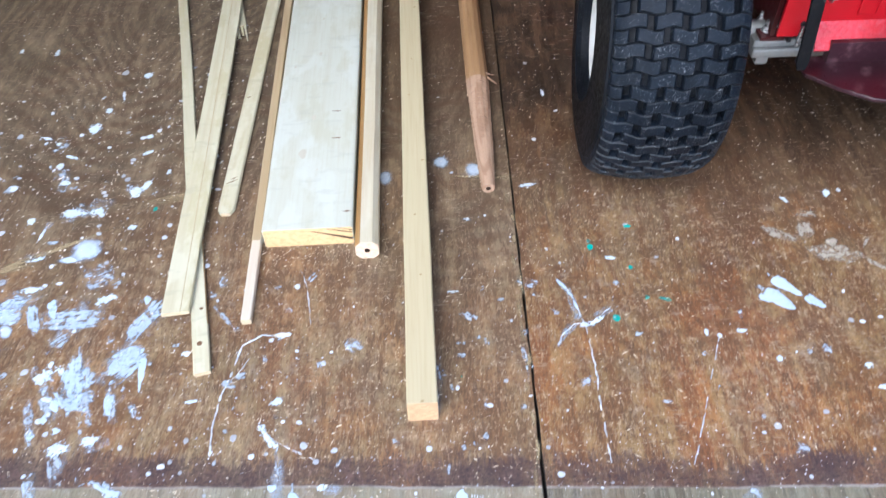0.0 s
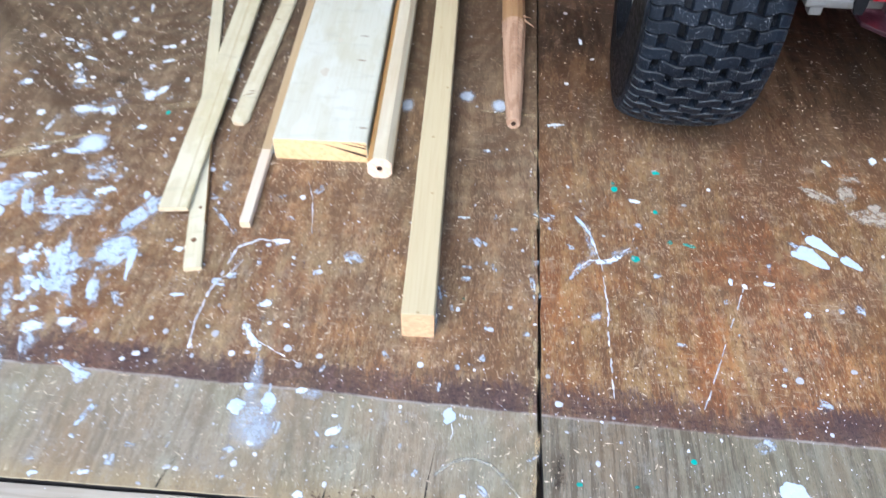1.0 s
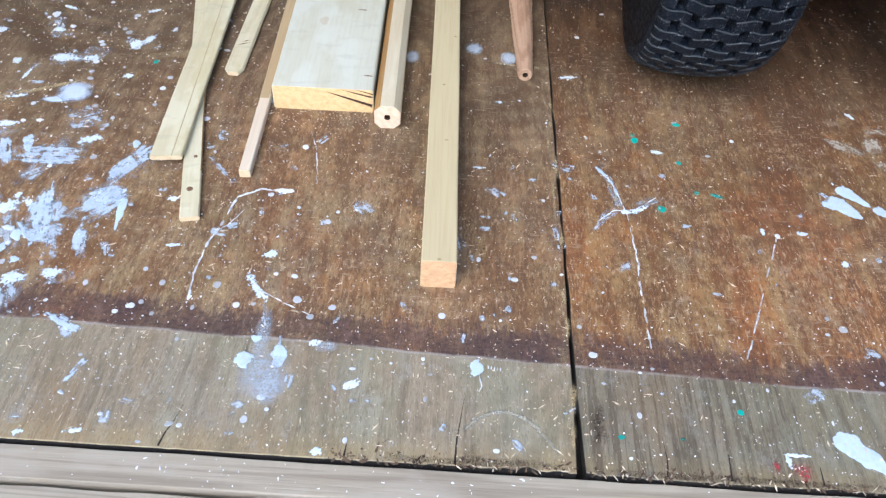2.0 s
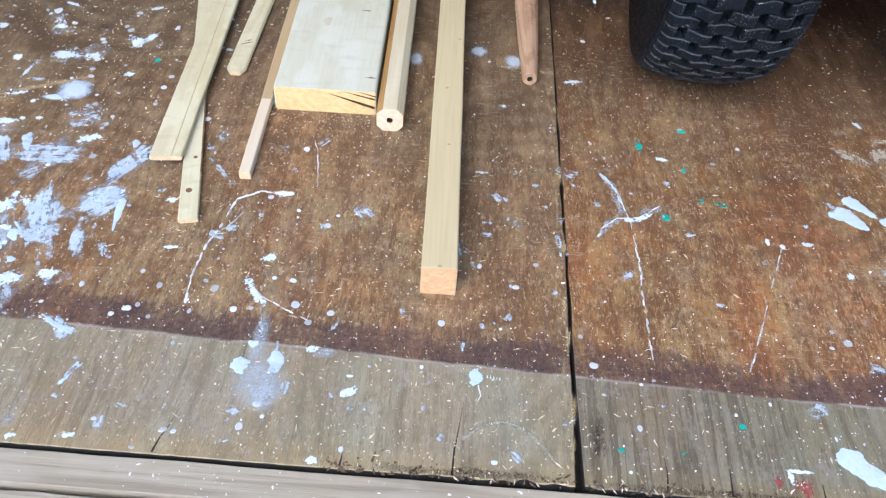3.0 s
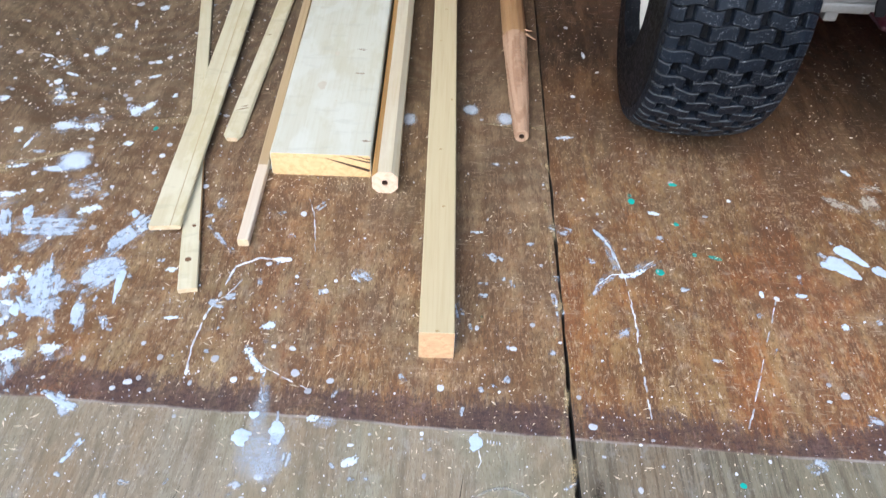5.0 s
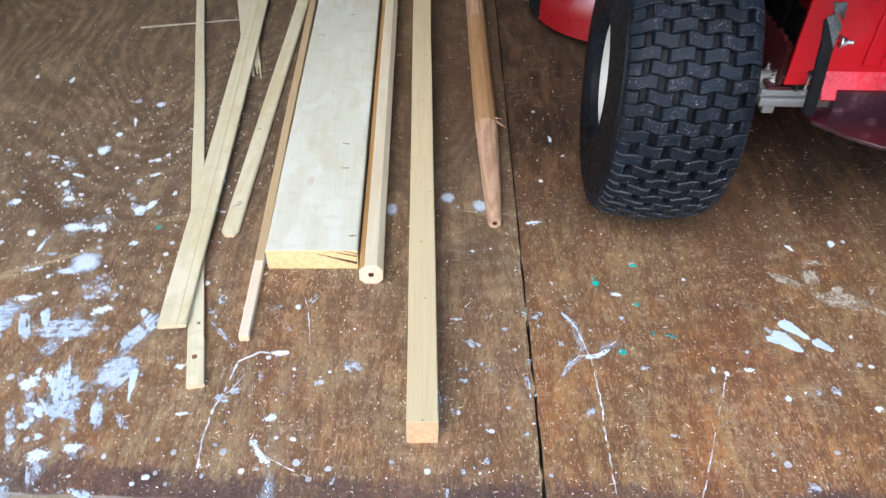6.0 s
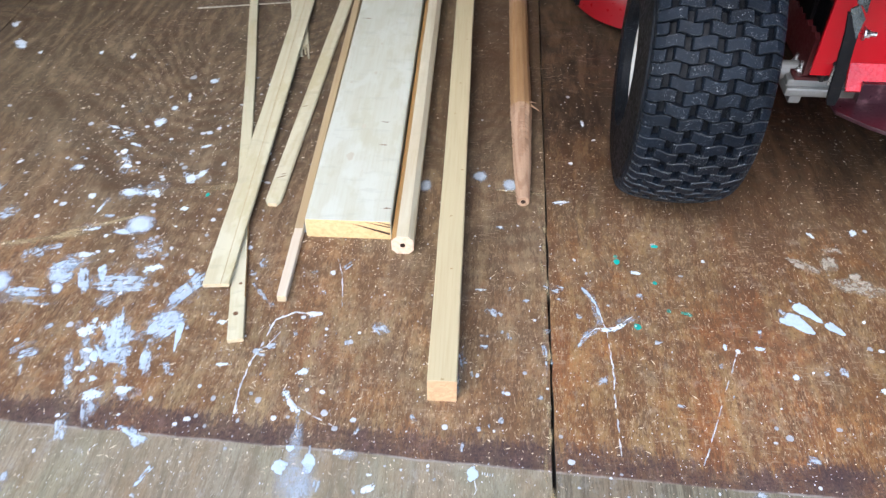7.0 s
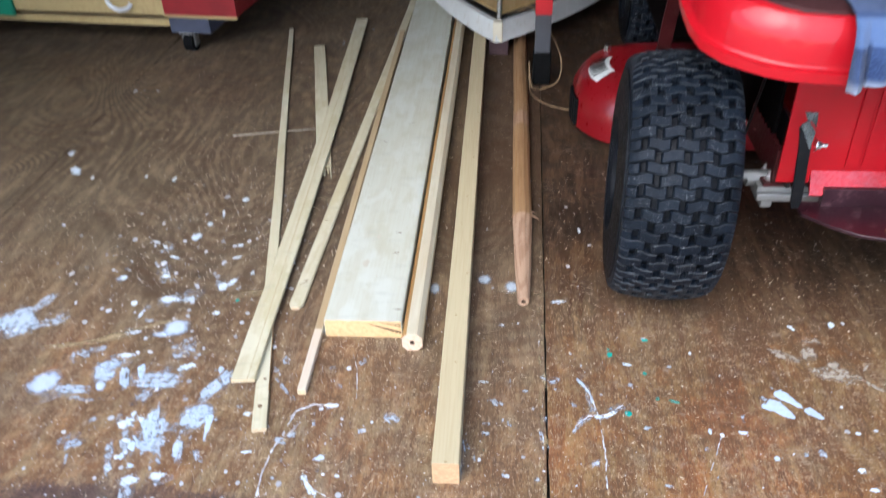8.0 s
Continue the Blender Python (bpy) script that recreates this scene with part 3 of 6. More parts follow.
def cord(bm, points, radius, seg=7, steps=8, wob=0.0, seed=1):
    """A round cord through points, smoothed, with some wander."""
    rnd = random.Random(seed)
    pts = [Vector(p) for p in points]
    line = []
    for i in range(len(pts) - 1):
        a, b, c, d = pts[max(i - 1, 0)], pts[i], pts[i + 1], pts[min(i + 2, len(pts) - 1)]
        for k in range(steps):
            u = k / steps
            line.append(0.5 * (2 * b + (c - a) * u + (2 * a - 5 * b + 4 * c - d) * u * u + (3 * b - a - 3 * c + d) * u ** 3))
    line.append(pts[-1])
    line = [p + Vector([rnd.uniform(-wob, wob) for _ in range(3)]) for p in line]
    rings = []
    for i, p in enumerate(line):
        d = (line[min(i + 1, len(line) - 1)] - line[max(i - 1, 0)]).normalized()
        s = d.cross(Vector((0, 0, 1)))
        s = s.normalized() if s.length > 0.05 else Vector((1, 0, 0))
        u = s.cross(d)
        rings.append([bm.verts.new(p + radius * (math.cos(2 * math.pi * j / seg) * s + math.sin(2 * math.pi * j / seg) * u)) for j in range(seg)])
    for r, s in zip(rings, rings[1:]):
        for j in range(seg):
            bm.faces.new((r[j], r[(j + 1) % seg], s[(j + 1) % seg], s[j]))
    bm.faces.new(rings[0]), bm.faces.new(rings[-1])
    return bm


# ---- structure: shed floor, sill, walls, ceiling, ground outside ----
def sheet(x0, x1, y0, y1, seed, top=0.0, thick=0.018, ragged=0.0012):
    """A plywood sheet with slightly ragged edges."""
    rnd = random.Random(seed)
    edge = []
    for (ax, ay), (bx, by) in zip([(x0, y0), (x1, y0), (x1, y1), (x0, y1)], [(x1, y0), (x1, y1), (x0, y1), (x0, y0)]):
        front = ay == by == y0
        n = int(max(abs(bx - ax), abs(by - ay)) / (0.008 if front else 0.03)) + 1
        for i in range(n):
            u = i / n
            x, y = ax + (bx - ax) * u, ay + (by - ay) * u
            # edges are worn back towards the doorway
            wear = 0.0028 * math.exp(-(y - 0.38) / 0.16) * (1 if abs(x - x0) < 0.001 else -1 if abs(x - x1) < 0.001 else 0)
            if front and ragged > 0.001:
                # splintered front edge, most broken beside the joint
                rot = math.exp(-((x - 0.07) / 0.10) ** 2) + 0.5 * math.exp(-((x - 0.42) / 0.12) ** 2)
                y += (0.0003 + 0.009 * rot) * abs(noise.noise((x * 55, seed * 1.0, 0.3))) + 0.004 * rot * abs(noise.noise((x * 190, seed * 1.0, 4.0)))
            edge.append((x + wear + rnd.gauss(0, ragged * 0.4), y + rnd.gauss(0, ragged * 0.6) * (0.2 if front else 1.0)))
    bm = bmesh.new()
    up = [bm.verts.new((x, y, top - 0.0009)) for x, y in edge]
    low = [bm.verts.new((x, y, top - thick)) for x, y in edge]
    cx, cy = (x0 + x1) / 2, (y0 + y1) / 2
    inn = [bm.verts.new((x - 0.0009 * (1 if x > cx else -1), y - 0.0009 * (1 if y > cy else -1), top)) for x, y in edge]
    n = len(edge)
    for i in range(n):
        j = (i + 1) % n
        # near-black edge faces: shade of the gaps is put into their colour
        bm.faces.new((low[i], low[j], up[j], up[i])).material_index = 1
        bm.faces.new((up[i], up[j], inn[j], inn[i]))
    bm.faces.new(inn), bm.faces.new(low[::-1])
    return bm


floor = lone("floor", block(bmesh.new(), (-2.30, 0.385, -0.16), (2.20, 5.0, -0.022), 0), GAP,
             "dark timber underfloor below the plywood sheets", "floor", kind="structure")
SHEETS = [(-2.295, -1.0815), (-1.080, 0.1388), (0.1412, 1.359), (1.361, 2.195)]
for i, (xa, xb) in enumerate(SHEETS):
    for j, (ya, yb) in enumerate([(0.381, 2.820), (2.824, 4.995)]):
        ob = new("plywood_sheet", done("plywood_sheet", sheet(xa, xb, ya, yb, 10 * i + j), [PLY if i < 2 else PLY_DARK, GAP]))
        ob.parent = floor

sill = thing("door_sill", (0, 0.36, -0.03), "weathered wooden door sill planks with paint drips", "sill", kind="structure")
for ya, yb, z, s in [(0.3430, 0.3768, -0.0012, 1), (0.2300, 0.3385, -0.006, 2)]:
    bm = sheet(-1.4, 1.5, ya, yb, 40 + s, top=z, thick=0.03, ragged=0.0008)
    ob = part("plank", bm, SILL, sill)
    # grain of the planks runs across the doorway
    for v in ob.data.vertices:
        v.co = Vector((v.co.y, -v.co.x, v.co.z))
    ob.rotation_euler = (0, 0, radians(90))
bm = block(bmesh.new(), (-1.4, 0.235, -0.16), (1.5, 0.384, -0.035), 0)
part("bearer", bm, GAP, sill)

# unseen closing walls; right jamb and lintel are sized to dim the inside
for name, lo, hi in [("wall_left", (-2.42, 0.49, -0.16), (-2.30, 5.12, 2.5)), ("wall_right", (2.20, 0.49, -0.16), (2.32, 5.12, 2.5)),
                     ("wall_back", (-2.30, 5.0, -0.16), (2.20, 5.12, 2.5)), ("wall_front_left", (-2.30, 0.49, 0.003), (-2.05, 0.60, 2.5)),
                     ("wall_front_right", (0.95, 0.49, 0.003), (2.20, 0.60, 2.5)), ("wall_over_door", (-2.05, 0.49, 1.68), (0.95, 0.60, 2.5))]:
    lone(name, block(bmesh.new(), lo, hi, 0), WALL, "plain unpainted shed wall boards, out of view", "wall", kind="structure")
lone("ceiling", block(bmesh.new(), (-2.42, 0.40, 2.503), (2.32, 5.2, 2.58), 0), WALL, "plain boarded shed ceiling", "ceiling", kind="structure")
bm = bmesh.new()
bmesh.ops.create_grid(bm, x_segments=40, y_segments=40, size=400)
for v in bm.verts:
    v.co.z = -0.34
lone("ground", bm, ground_material(), "gravel and grass ground outside the shed", "ground", kind="structure")


# ---- timber on the floor ----
EDGE_WOOD = wood("tan_lath", (0.44, 0.33, 0.19), (0.32, 0.21, 0.10), 0.6, rings=1.5)

def rect(w, h, c=0.0015):
    a = w / 2
    return [(-a + c, 0), (a - c, 0), (a, c), (a, h - c), (a - c, h), (-a + c, h), (-a, h - c), (-a, c)]


def octagon(w, h, n=8):
    return [(w / 2 * math.cos(2 * math.pi * (i + 0.5) / n) / math.cos(math.pi / n), h / 2 + h / 2 * math.sin(2 * math.pi * (i + 0.5) / n) / math.cos(math.pi / n)) for i in range(n)]


def timber(name, p0, p1, profile, mats, label, category, z=0.0, taper=None, bow=0.0, wobble=0.0006, hole=0.0, rise=0.0, seed=1, slant=0.0, ridges=0.0, cuts=(), group="timber on the floor"):
    """A length of timber from p0 (near end) to p1; taper(u) gives (width, height) factors along it. mats: face wood, end grain."""
    rnd = random.Random(seed)
    p0, p1 = Vector(p0), Vector(p1)
    run = p1 - p0
    length = run.length
    yaw = math.atan2(run.y, run.x) - math.pi / 2
    fine = [0.005 * (i + 1) for i in range(61)] if ridges else []
    stations = sorted([0.0, 0.0012, *cuts] + fine + [length * (i + 1) / 44 for i in range(44) if not ridges or length * (i + 1) / 44 > 0.31])
    bm = bmesh.new()
    rings = []
    k = len(profile)
    for s in stations:
        u = s / length
        fw, fh = taper(s) if taper else (1.0, 1.0)
        side = bow * math.sin(math.pi * u) + 2.2 * wobble * noise.noise((s * 3.0, seed * 7.3, 0.0))
        grow = 1 + 0.02 * noise.noise((s * 9.0, seed * 3.1, 5.0)) + (ridges * (((s + 0.004 * noise.noise((s * 40, 1.0, 2.0))) / 0.0135) % 1.0 - 0.5) + rnd.uniform(-ridges, ridges) * 0.45 if s < 0.275 else 0.0)
        nib = 0.985 if s == 0.0 else 1.0
        hmid = max(q[1] for q in profile) / 2
        rings.append([bm.verts.new((x * fw * grow * nib + side, s + (slant * x if s < 0.01 else 0), (hmid + (zz - hmid) * nib) * fh * (1 + rnd.uniform(-ridges, ridges) * 0.3 * (s < 0.275)) + rise * u)) for x, zz in profile])
    for r, s in zip(rings, rings[1:]):
        for j in range(k):
            bm.faces.new((r[j], r[(j + 1) % k], s[(j + 1) % k], s[j]))
    if hole:
        c = sum((v.co for v in rings[0]), Vector()) / k
        # hole ring turned to follow the outline's order
        ring, deep = [], []
        for v in rings[0]:
            d = v.co - c
            a = math.atan2(d.z, d.x)
            ring.append(bm.verts.new(c + Vector((hole * math.cos(a), 0.0, hole * math.sin(a)))))
            deep.append(bm.verts.new(c + Vector((hole * 0.8 * math.cos(a), 0.022, hole * 0.8 * math.sin(a)))))
        for j in range(k):
            i = (j + 1) % k
            bm.faces.new((rings[0][j], rings[0][i], ring[i], ring[j])).material_index = 1
            bm.faces.new((ring[j], ring[i], deep[i], deep[j])).material_index = 2
        bm.faces.new(deep).material_index = 2
    else:
        bm.faces.new(rings[0]).material_index = 1
    bm.faces.new(rings[-1]).material_index = 1
    ob = new(name, done(name, bm, [*mats, HOLE]))
    ob.matrix_basis = Matrix.Translation((p0.x, p0.y, z)) @ Matrix.Rotation(yaw, 4, "Z")
    return tagged(ob, label, category, group)


def under(name, bm, mat, parent, label=""):
    """A part given in its parent's own axes."""
    ob = new(name, done(name, bm, mat))
    ob.parent = parent
    return tagged(ob, label) if label else ob


plank = timber("pine_board", (-0.1835, 0.915), (-0.242, 3.355), rect(0.140, 0.038, 0.002), [PINE, END_ORANGE],
               "pale planed pine board with an orange cut end, lying on plywood", "board", seed=3, wobble=0.0003)
bm = bmesh.new()
for a, b, w in [((0.006, 0.032), (0.068, 0.012), 0.0022), ((0.028, 0.036), (0.069, 0.026), 0.0012), ((0.046, 0.0375), (0.070, 0.031), 0.0008)]:
    d = Vector((b[0] - a[0], 0, b[1] - a[1])).normalized()
    s = Vector((-d.z, 0, d.x)) * w
    a, b = Vector((a[0], 0, a[1])), Vector((b[0], 0, b[1]))
    pts = [a, a + (b - a) * 0.5 - s * 0.7, b - s, b + s, a + (b - a) * 0.5 + s * 0.6]
    f = bm.faces.new([bm.verts.new(p + Vector((0, -0.0006, 0))) for p in pts])
    bmesh.ops.extrude_face_region(bm, geom=[f])
    for v in list(bm.verts)[-5:]:
        v.co.y += 0.002
under("split", bm, HOLE, plank, "dark split in the end grain")
NICK = plain("dark_grain_nick", (0.20, 0.125, 0.07), 0.8)
KNOT = wood("faint_pine_knot", (0.57, 0.53, 0.42), (0.50, 0.43, 0.31), 0.6, rings=3.0)
for cx, cy, h in [(0.0334, 0.2805, 0.0090), (0.0365, 0.2085, 0.0090), (0.0582, 0.0335, 0.0100), (-0.0498, 0.6845, 0.0140), (0.0109, 0.7797, 0.0110)]:
    bm = bmesh.new()
    ring = [bm.verts.new((cx + h * u, cy + v * 0.0022 + 0.0006 * math.sin(u * 7 + cx * 90), 0.0382)) for u, v in ((-1, 0), (-0.5, -0.3), (0, -0.5), (0.4, -0.9), (0.7, -0.4), (1, 0), (0.6, 0.3), (0.2, 0.9), (-0.3, 0.3))]
    bm.faces.new(ring)
    under("nick", bm, NICK, plank, "small dark nick across the grain")
for cx, cy, a, b in [(-0.0052, 0.2650, 0.0040, 0.0070), (-0.0178, 0.1715, 0.0065, 0.0120), (-0.0036, 0.4532, 0.0030, 0.0060), (-0.0484, 0.4160, 0.0025, 0.0030), (-0.0565, 0.4718, 0.0020, 0.0030), (0.0081, 0.1315, 0.0015, 0.0020), (-0.0043, 0.5728, 0.0020, 0.0040)]:
    bm = bmesh.new()
    bm.faces.new([bm.verts.new((cx + a * math.cos(q) * (1 + 0.25 * math.sin(3 * q + cx * 50)), cy + b * math.sin(q), 0.0382)) for q in np.linspace(0, 2 * math.pi, 15)[:-1]])
    under("faint_knot", bm, KNOT, plank, "faint tan knot")

stick = timber("square_stick", (-0.0085, 0.602), (-0.066, 3.04), rect(0.0395, 0.044, 0.0015), [FIR, END_ROUGH],
               "yellow square sawn stick with a clean cut end", "stick", seed=5, wobble=0.0004)
bm = bmesh.new()
rnd = random.Random(8)
for i in range(16):
    cy, cx = 0.03 + 0.14 * i + rnd.uniform(-0.05, 0.05), rnd.choice([-0.004, 0.003, 0.012]) + rnd.uniform(-0.003, 0.003)
    ring = [bm.verts.new((cx + rnd.uniform(0.7, 1.2) * 0.0026 * math.cos(q), cy + rnd.uniform(0.7, 1.2) * 0.0018 * math.sin(q), 0.0443)) for q in np.linspace(0, 2 * math.pi, 9)[:-1]]
    bm.faces.new(ring)
    bm.faces.new([bm.verts.new(v.co - Vector((0, 0, 0.002))) for v in ring])
under("dents", bm, plain("dent_shadow_wood", (0.36, 0.26, 0.13), 0.8), stick, "small dark nail dents along the top")["kind"] = "stuff"

pole = timber("chamfered_pole", (-0.0915, 0.884), (-0.1425, 3.25), rect(0.0355, 0.037, 0.0085), [POLE, END_PINK],
              "pale chamfered wooden pole with a drilled pink end", "pole", hole=0.0046, seed=6)


# bark-coloured wane along the pole's upper left chamfer
pole.data.materials.append(wood("amber_wane", (0.36, 0.21, 0.075), (0.24, 0.125, 0.04), 0.6))
for poly in pole.data.polygons:
    if poly.material_index == 0 and -0.95 < poly.normal.x < -0.3 and poly.normal.z > 0.3:
        poly.material_index = 3


def stake_taper(s):
    if s < 0.275:
        f = 0.53 + 0.47 * (s / 0.275) ** 0.85
        return f, f
    return 1.0 - 0.02 * (s - 0.275), 1.0


stake = timber("wooden_stake", (0.1005, 1.018), (0.073, 2.62), octagon(0.041, 0.038, 12), [OLDWOOD, RASPED], "brown wooden stake with a rasped tapered tip", "stake",
               taper=stake_taper, hole=0.0042, seed=7, wobble=0.0009, ridges=0.10)
for poly in stake.data.polygons:
    yy = sum(stake.data.vertices[i].co.y for i in poly.vertices) / len(poly.vertices)
    if poly.material_index == 0 and (yy < 0.272 or 0.695 < yy < 0.748):
        poly.material_index = 1
bm = bmesh.new()
for a, b, r in [((0.020, 0.275, 0.026), (0.034, 0.250, 0.030), 0.0022), ((0.016, 0.283, 0.030), (0.029, 0.268, 0.036), 0.0016), ((-0.018, 0.280, 0.026), (-0.023, 0.262, 0.027), 0.0014)]:
    rod(bm, a, b, r, r * 0.3, 5)
under("splinter", bm, RASPED, stake, "torn splinters where the rasping stops")["kind"] = "stuff"
thin = timber("thin_lath", (-0.3105, 0.682), (-0.707, 2.476), rect(0.0235, 0.007, 0.0012), [LATH, END_PALE], "thin tapering pale lath with a small knot", "lath",
       taper=lambda s: (1.0 - 0.19 * s, 1.0), seed=11, wobble=0.0008)
for ky, kx, kr in [(0.050, -0.001, 0.0040), (0.112, 0.004, 0.0026)]:
    bm = rod(bmesh.new(), (kx, ky, 0.0068), (kx, ky, 0.0073), kr, seg=14)
    under("knot", bm, plain("dark_knot_wood", (0.16, 0.085, 0.04), 0.7), thin, "dark brown knot")
wide = timber("wide_lath", (-0.3650, 0.780), (-0.473, 2.555), rect(0.0405, 0.007, 0.0012), [LATH, END_PALE], "wide pale lath lying across thinner ones", "lath", z=0.0085, bow=0.007, seed=12, slant=0.05)
bm = bmesh.new()
for off, a, b in [(0.0075, 0.0, 1.3)]:
    block(bm, (off - 0.0005, a, 0.0066), (off + 0.0005, b, 0.0073), 0)
under("groove", bm, plain("groove_shadow_wood", (0.44, 0.34, 0.20), 0.8), wide, "fine saw line along the lath")
short = timber("short_lath", (-0.385, 1.515), (-0.573, 2.320), rect(0.036, 0.007, 0.0012), [LATH, END_PALE], "short pale lath with a splintered end under the wide one", "lath", seed=13, slant=0.5)
for x0, x1, reach, lift in [(-0.016, -0.007, 0.016, 0.0), (-0.005, 0.003, 0.034, 0.001), (0.005, 0.011, 0.024, 0.0), (0.012, 0.017, 0.046, 0.0005)]:
    bm = bmesh.new()
    root = [bm.verts.new((x, 0.012, z)) for x, z in ((x0, 0.0006), (x1, 0.0006), (x1, 0.0064), (x0, 0.0064))]
    tip = [bm.verts.new((x, -reach, z)) for x, z in ((x0 + 0.0025, 0.001 + lift), (x1 - 0.0005, 0.001 + lift), (x1 - 0.001, 0.004 + lift), (x0 + 0.003, 0.004 + lift))]
    bm.faces.new(root), bm.faces.new(tip[::-1])
    for j in range(4):
        bm.faces.new((root[j], tip[j], tip[(j + 1) % 4], root[(j + 1) % 4]))
    under("splinter", bm, LATH, short, "torn splinter at the broken end")
narrow = timber("narrow_lath", (-0.3270, 0.984), (-0.317, 2.80), rect(0.0280, 0.007, 0.0025), [LATH, END_PALE], "narrow pale lath with clipped end corners", "lath", seed=14, bow=0.001,
       taper=lambda s: (min(1.0, 0.58 + 42 * s), 1.0), cuts=(0.005, 0.010))
for cx, cy, h in [(0.000, 0.074, 0.011), (0.002, 0.082, 0.006), (-0.004, 0.300, 0.005)]:
    bm = bmesh.new()
    ring = [bm.verts.new((cx + h * u, cy + 0.55 * h * u + 0.0022 * v, 0.00715)) for u, v in ((-1, 0), (-0.4, -0.4), (0.1, -0.9), (0.6, -0.4), (1, 0), (0.5, 0.3), (0.0, 0.7), (-0.5, 0.3))]
    bm.faces.new(ring)
    under("nick", bm, NICK, narrow, "dark slanting nick across the grain")
slim = timber("edge_lath", (-0.2615, 0.766), (-0.316, 2.45), rect(0.0145, 0.012, 0.0012), [EDGE_WOOD, END_PALE], "slim brown lath with a pale cut tip, against the board", "lath",
              seed=15, cuts=(0.125, 0.135, 0.145, 0.155, 0.165, 0.175))
slim.data.materials.append(wood("fresh_cut_lath", (0.66, 0.58, 0.455), (0.52, 0.38, 0.25), 0.6, rings=1.5))
for poly in slim.data.polygons:
    if poly.material_index == 0 and poly.center.y < 0.150 + 1.6 * poly.center.x:
        poly.material_index = 3
thin.data.materials.append(wood("barky_lath_edge", (0.40, 0.25, 0.11), (0.26, 0.14, 0.05), 0.7))
for poly in thin.data.polygons:
    if poly.material_index == 0 and poly.normal.x > 0.4 and 0.10 < poly.center.y < 0.42:
        poly.material_index = 3


# ---- paint splashes, dust and chips on the floor ----
def splat(bm, layer, x, y, a, b, rnd, ragged=0.28, z=0.0006, turn=0.0, soft=False):
    """An irregular flat patch of paint; cover falls off towards its rim."""
    n = 22 if max(a, b) > 0.006 else 12
    if not soft:
        ragged *= min(1.0, max(a, b) / 0.012)
    ph = [rnd.uniform(0, 6.28) for _ in range(4)]
    def rim(q):
        return 1 + ragged * (0.5 * math.sin(2 * q + ph[0]) + 0.45 * math.sin(3 * q + ph[1]) + 0.35 * math.sin(5 * q + ph[2]) + 0.25 * math.sin(8 * q + ph[3]))
    c, s = math.cos(turn), math.sin(turn)
    z += rnd.uniform(0, 0.0007)
    rings = []
    levels = [(0.45, 1.0, 1.0), (0.8, 0.72, 1.0), (1.12, 0.40, 0.6), (1.4, 0.0, 0.2)] if soft else [(0.5, 1.0, 1.0), (0.9, 0.85, 0.9), (1.08, 0.25, 0.3)]
    mid = bm.verts.new((x, y, z))
    mid[layer] = 1.0 if not soft else 0.85
    for f, cover, up in levels:
        ring = []
        for i in range(n):
            q = 2 * math.pi * i / n
            u, v = a * f * rim(q) * math.cos(q), b * f * rim(q) * math.sin(q)
            w = bm.verts.new((x + u * c - v * s, y + u * s + v * c, z * up))
            w[layer] = cover * (0.85 if soft else 1.0)
            ring.append(w)
        rings.append(ring)
    for i in range(n):
        bm.faces.new((mid, rings[0][i], rings[0][(i + 1) % n]))
    for r, t in zip(rings, rings[1:]):
        for i in range(n):
            bm.faces.new((r[i], t[i], t[(i + 1) % n], r[(i + 1) % n]))


def spatter(name, mat, groups, label, seed, soft=False, extra=None, ragged=0.28):
    bm = bmesh.new()
    layer = bm.verts.layers.float.new("cover")
    rnd = random.Random(seed)
    for rows in groups:
        for x, y, a, b, *turn in rows:
            splat(bm, layer, x, y, a, b, rnd, ragged, turn=radians(turn[0]) if turn else 0.0, soft=soft)
    if extra:
        extra(bm, layer, rnd)
    return lone(name, bm, mat, label, "paint", kind="stuff")


BLOBS_LEFT = [(-0.559, 0.854, 0.006, 0.0035), (-0.522, 0.596, 0.006, 0.0055), (-0.507, 0.628, 0.0035, 0.004), (-0.502, 0.599, 0.0045, 0.0045),
              (-0.205, 0.636, 0.01, 0.006, 25), (-0.315, 0.583, 0.004, 0.0055), (-0.254, 0.585, 0.0055, 0.006), (-0.227, 0.558, 0.0045, 0.005),
              (-0.354, 0.539, 0.004, 0.0035), (-0.34, 0.548, 0.006, 0.0045), (-0.33, 0.554, 0.0035, 0.004), (-0.314, 0.539, 0.003, 0.0035)]
BLOBS_MID = [(-0.146, 0.695, 0.0045, 0.005), (-0.136, 0.713, 0.003, 0.003), (-0.113, 0.72, 0.0035, 0.004), (-0.162, 0.571, 0.006, 0.006),
             (-0.122, 0.563, 0.005, 0.0045), (-0.001, 0.561, 0.005, 0.005), (-0.318, 0.641, 0.014, 0.0028, 8), (-0.341, 0.718, 0.008, 0.0045),
             (-0.534, 0.577, 0.003, 0.004), (-0.144, 0.548, 0.005, 0.0045), (0.035, 0.813, 0.008, 0.0035), (0.183, 0.89, 0.0025, 0.0035),
             (0.2, 0.862, 0.0025, 0.0035), (0.277, 0.869, 0.0085, 0.004, -20), (0.387, 0.903, 0.0035, 0.004), (0.347, 0.867, 0.0045, 0.003),
             (0.038, 0.649, 0.003, 0.005), (0.08, 0.621, 0.005, 0.004)]
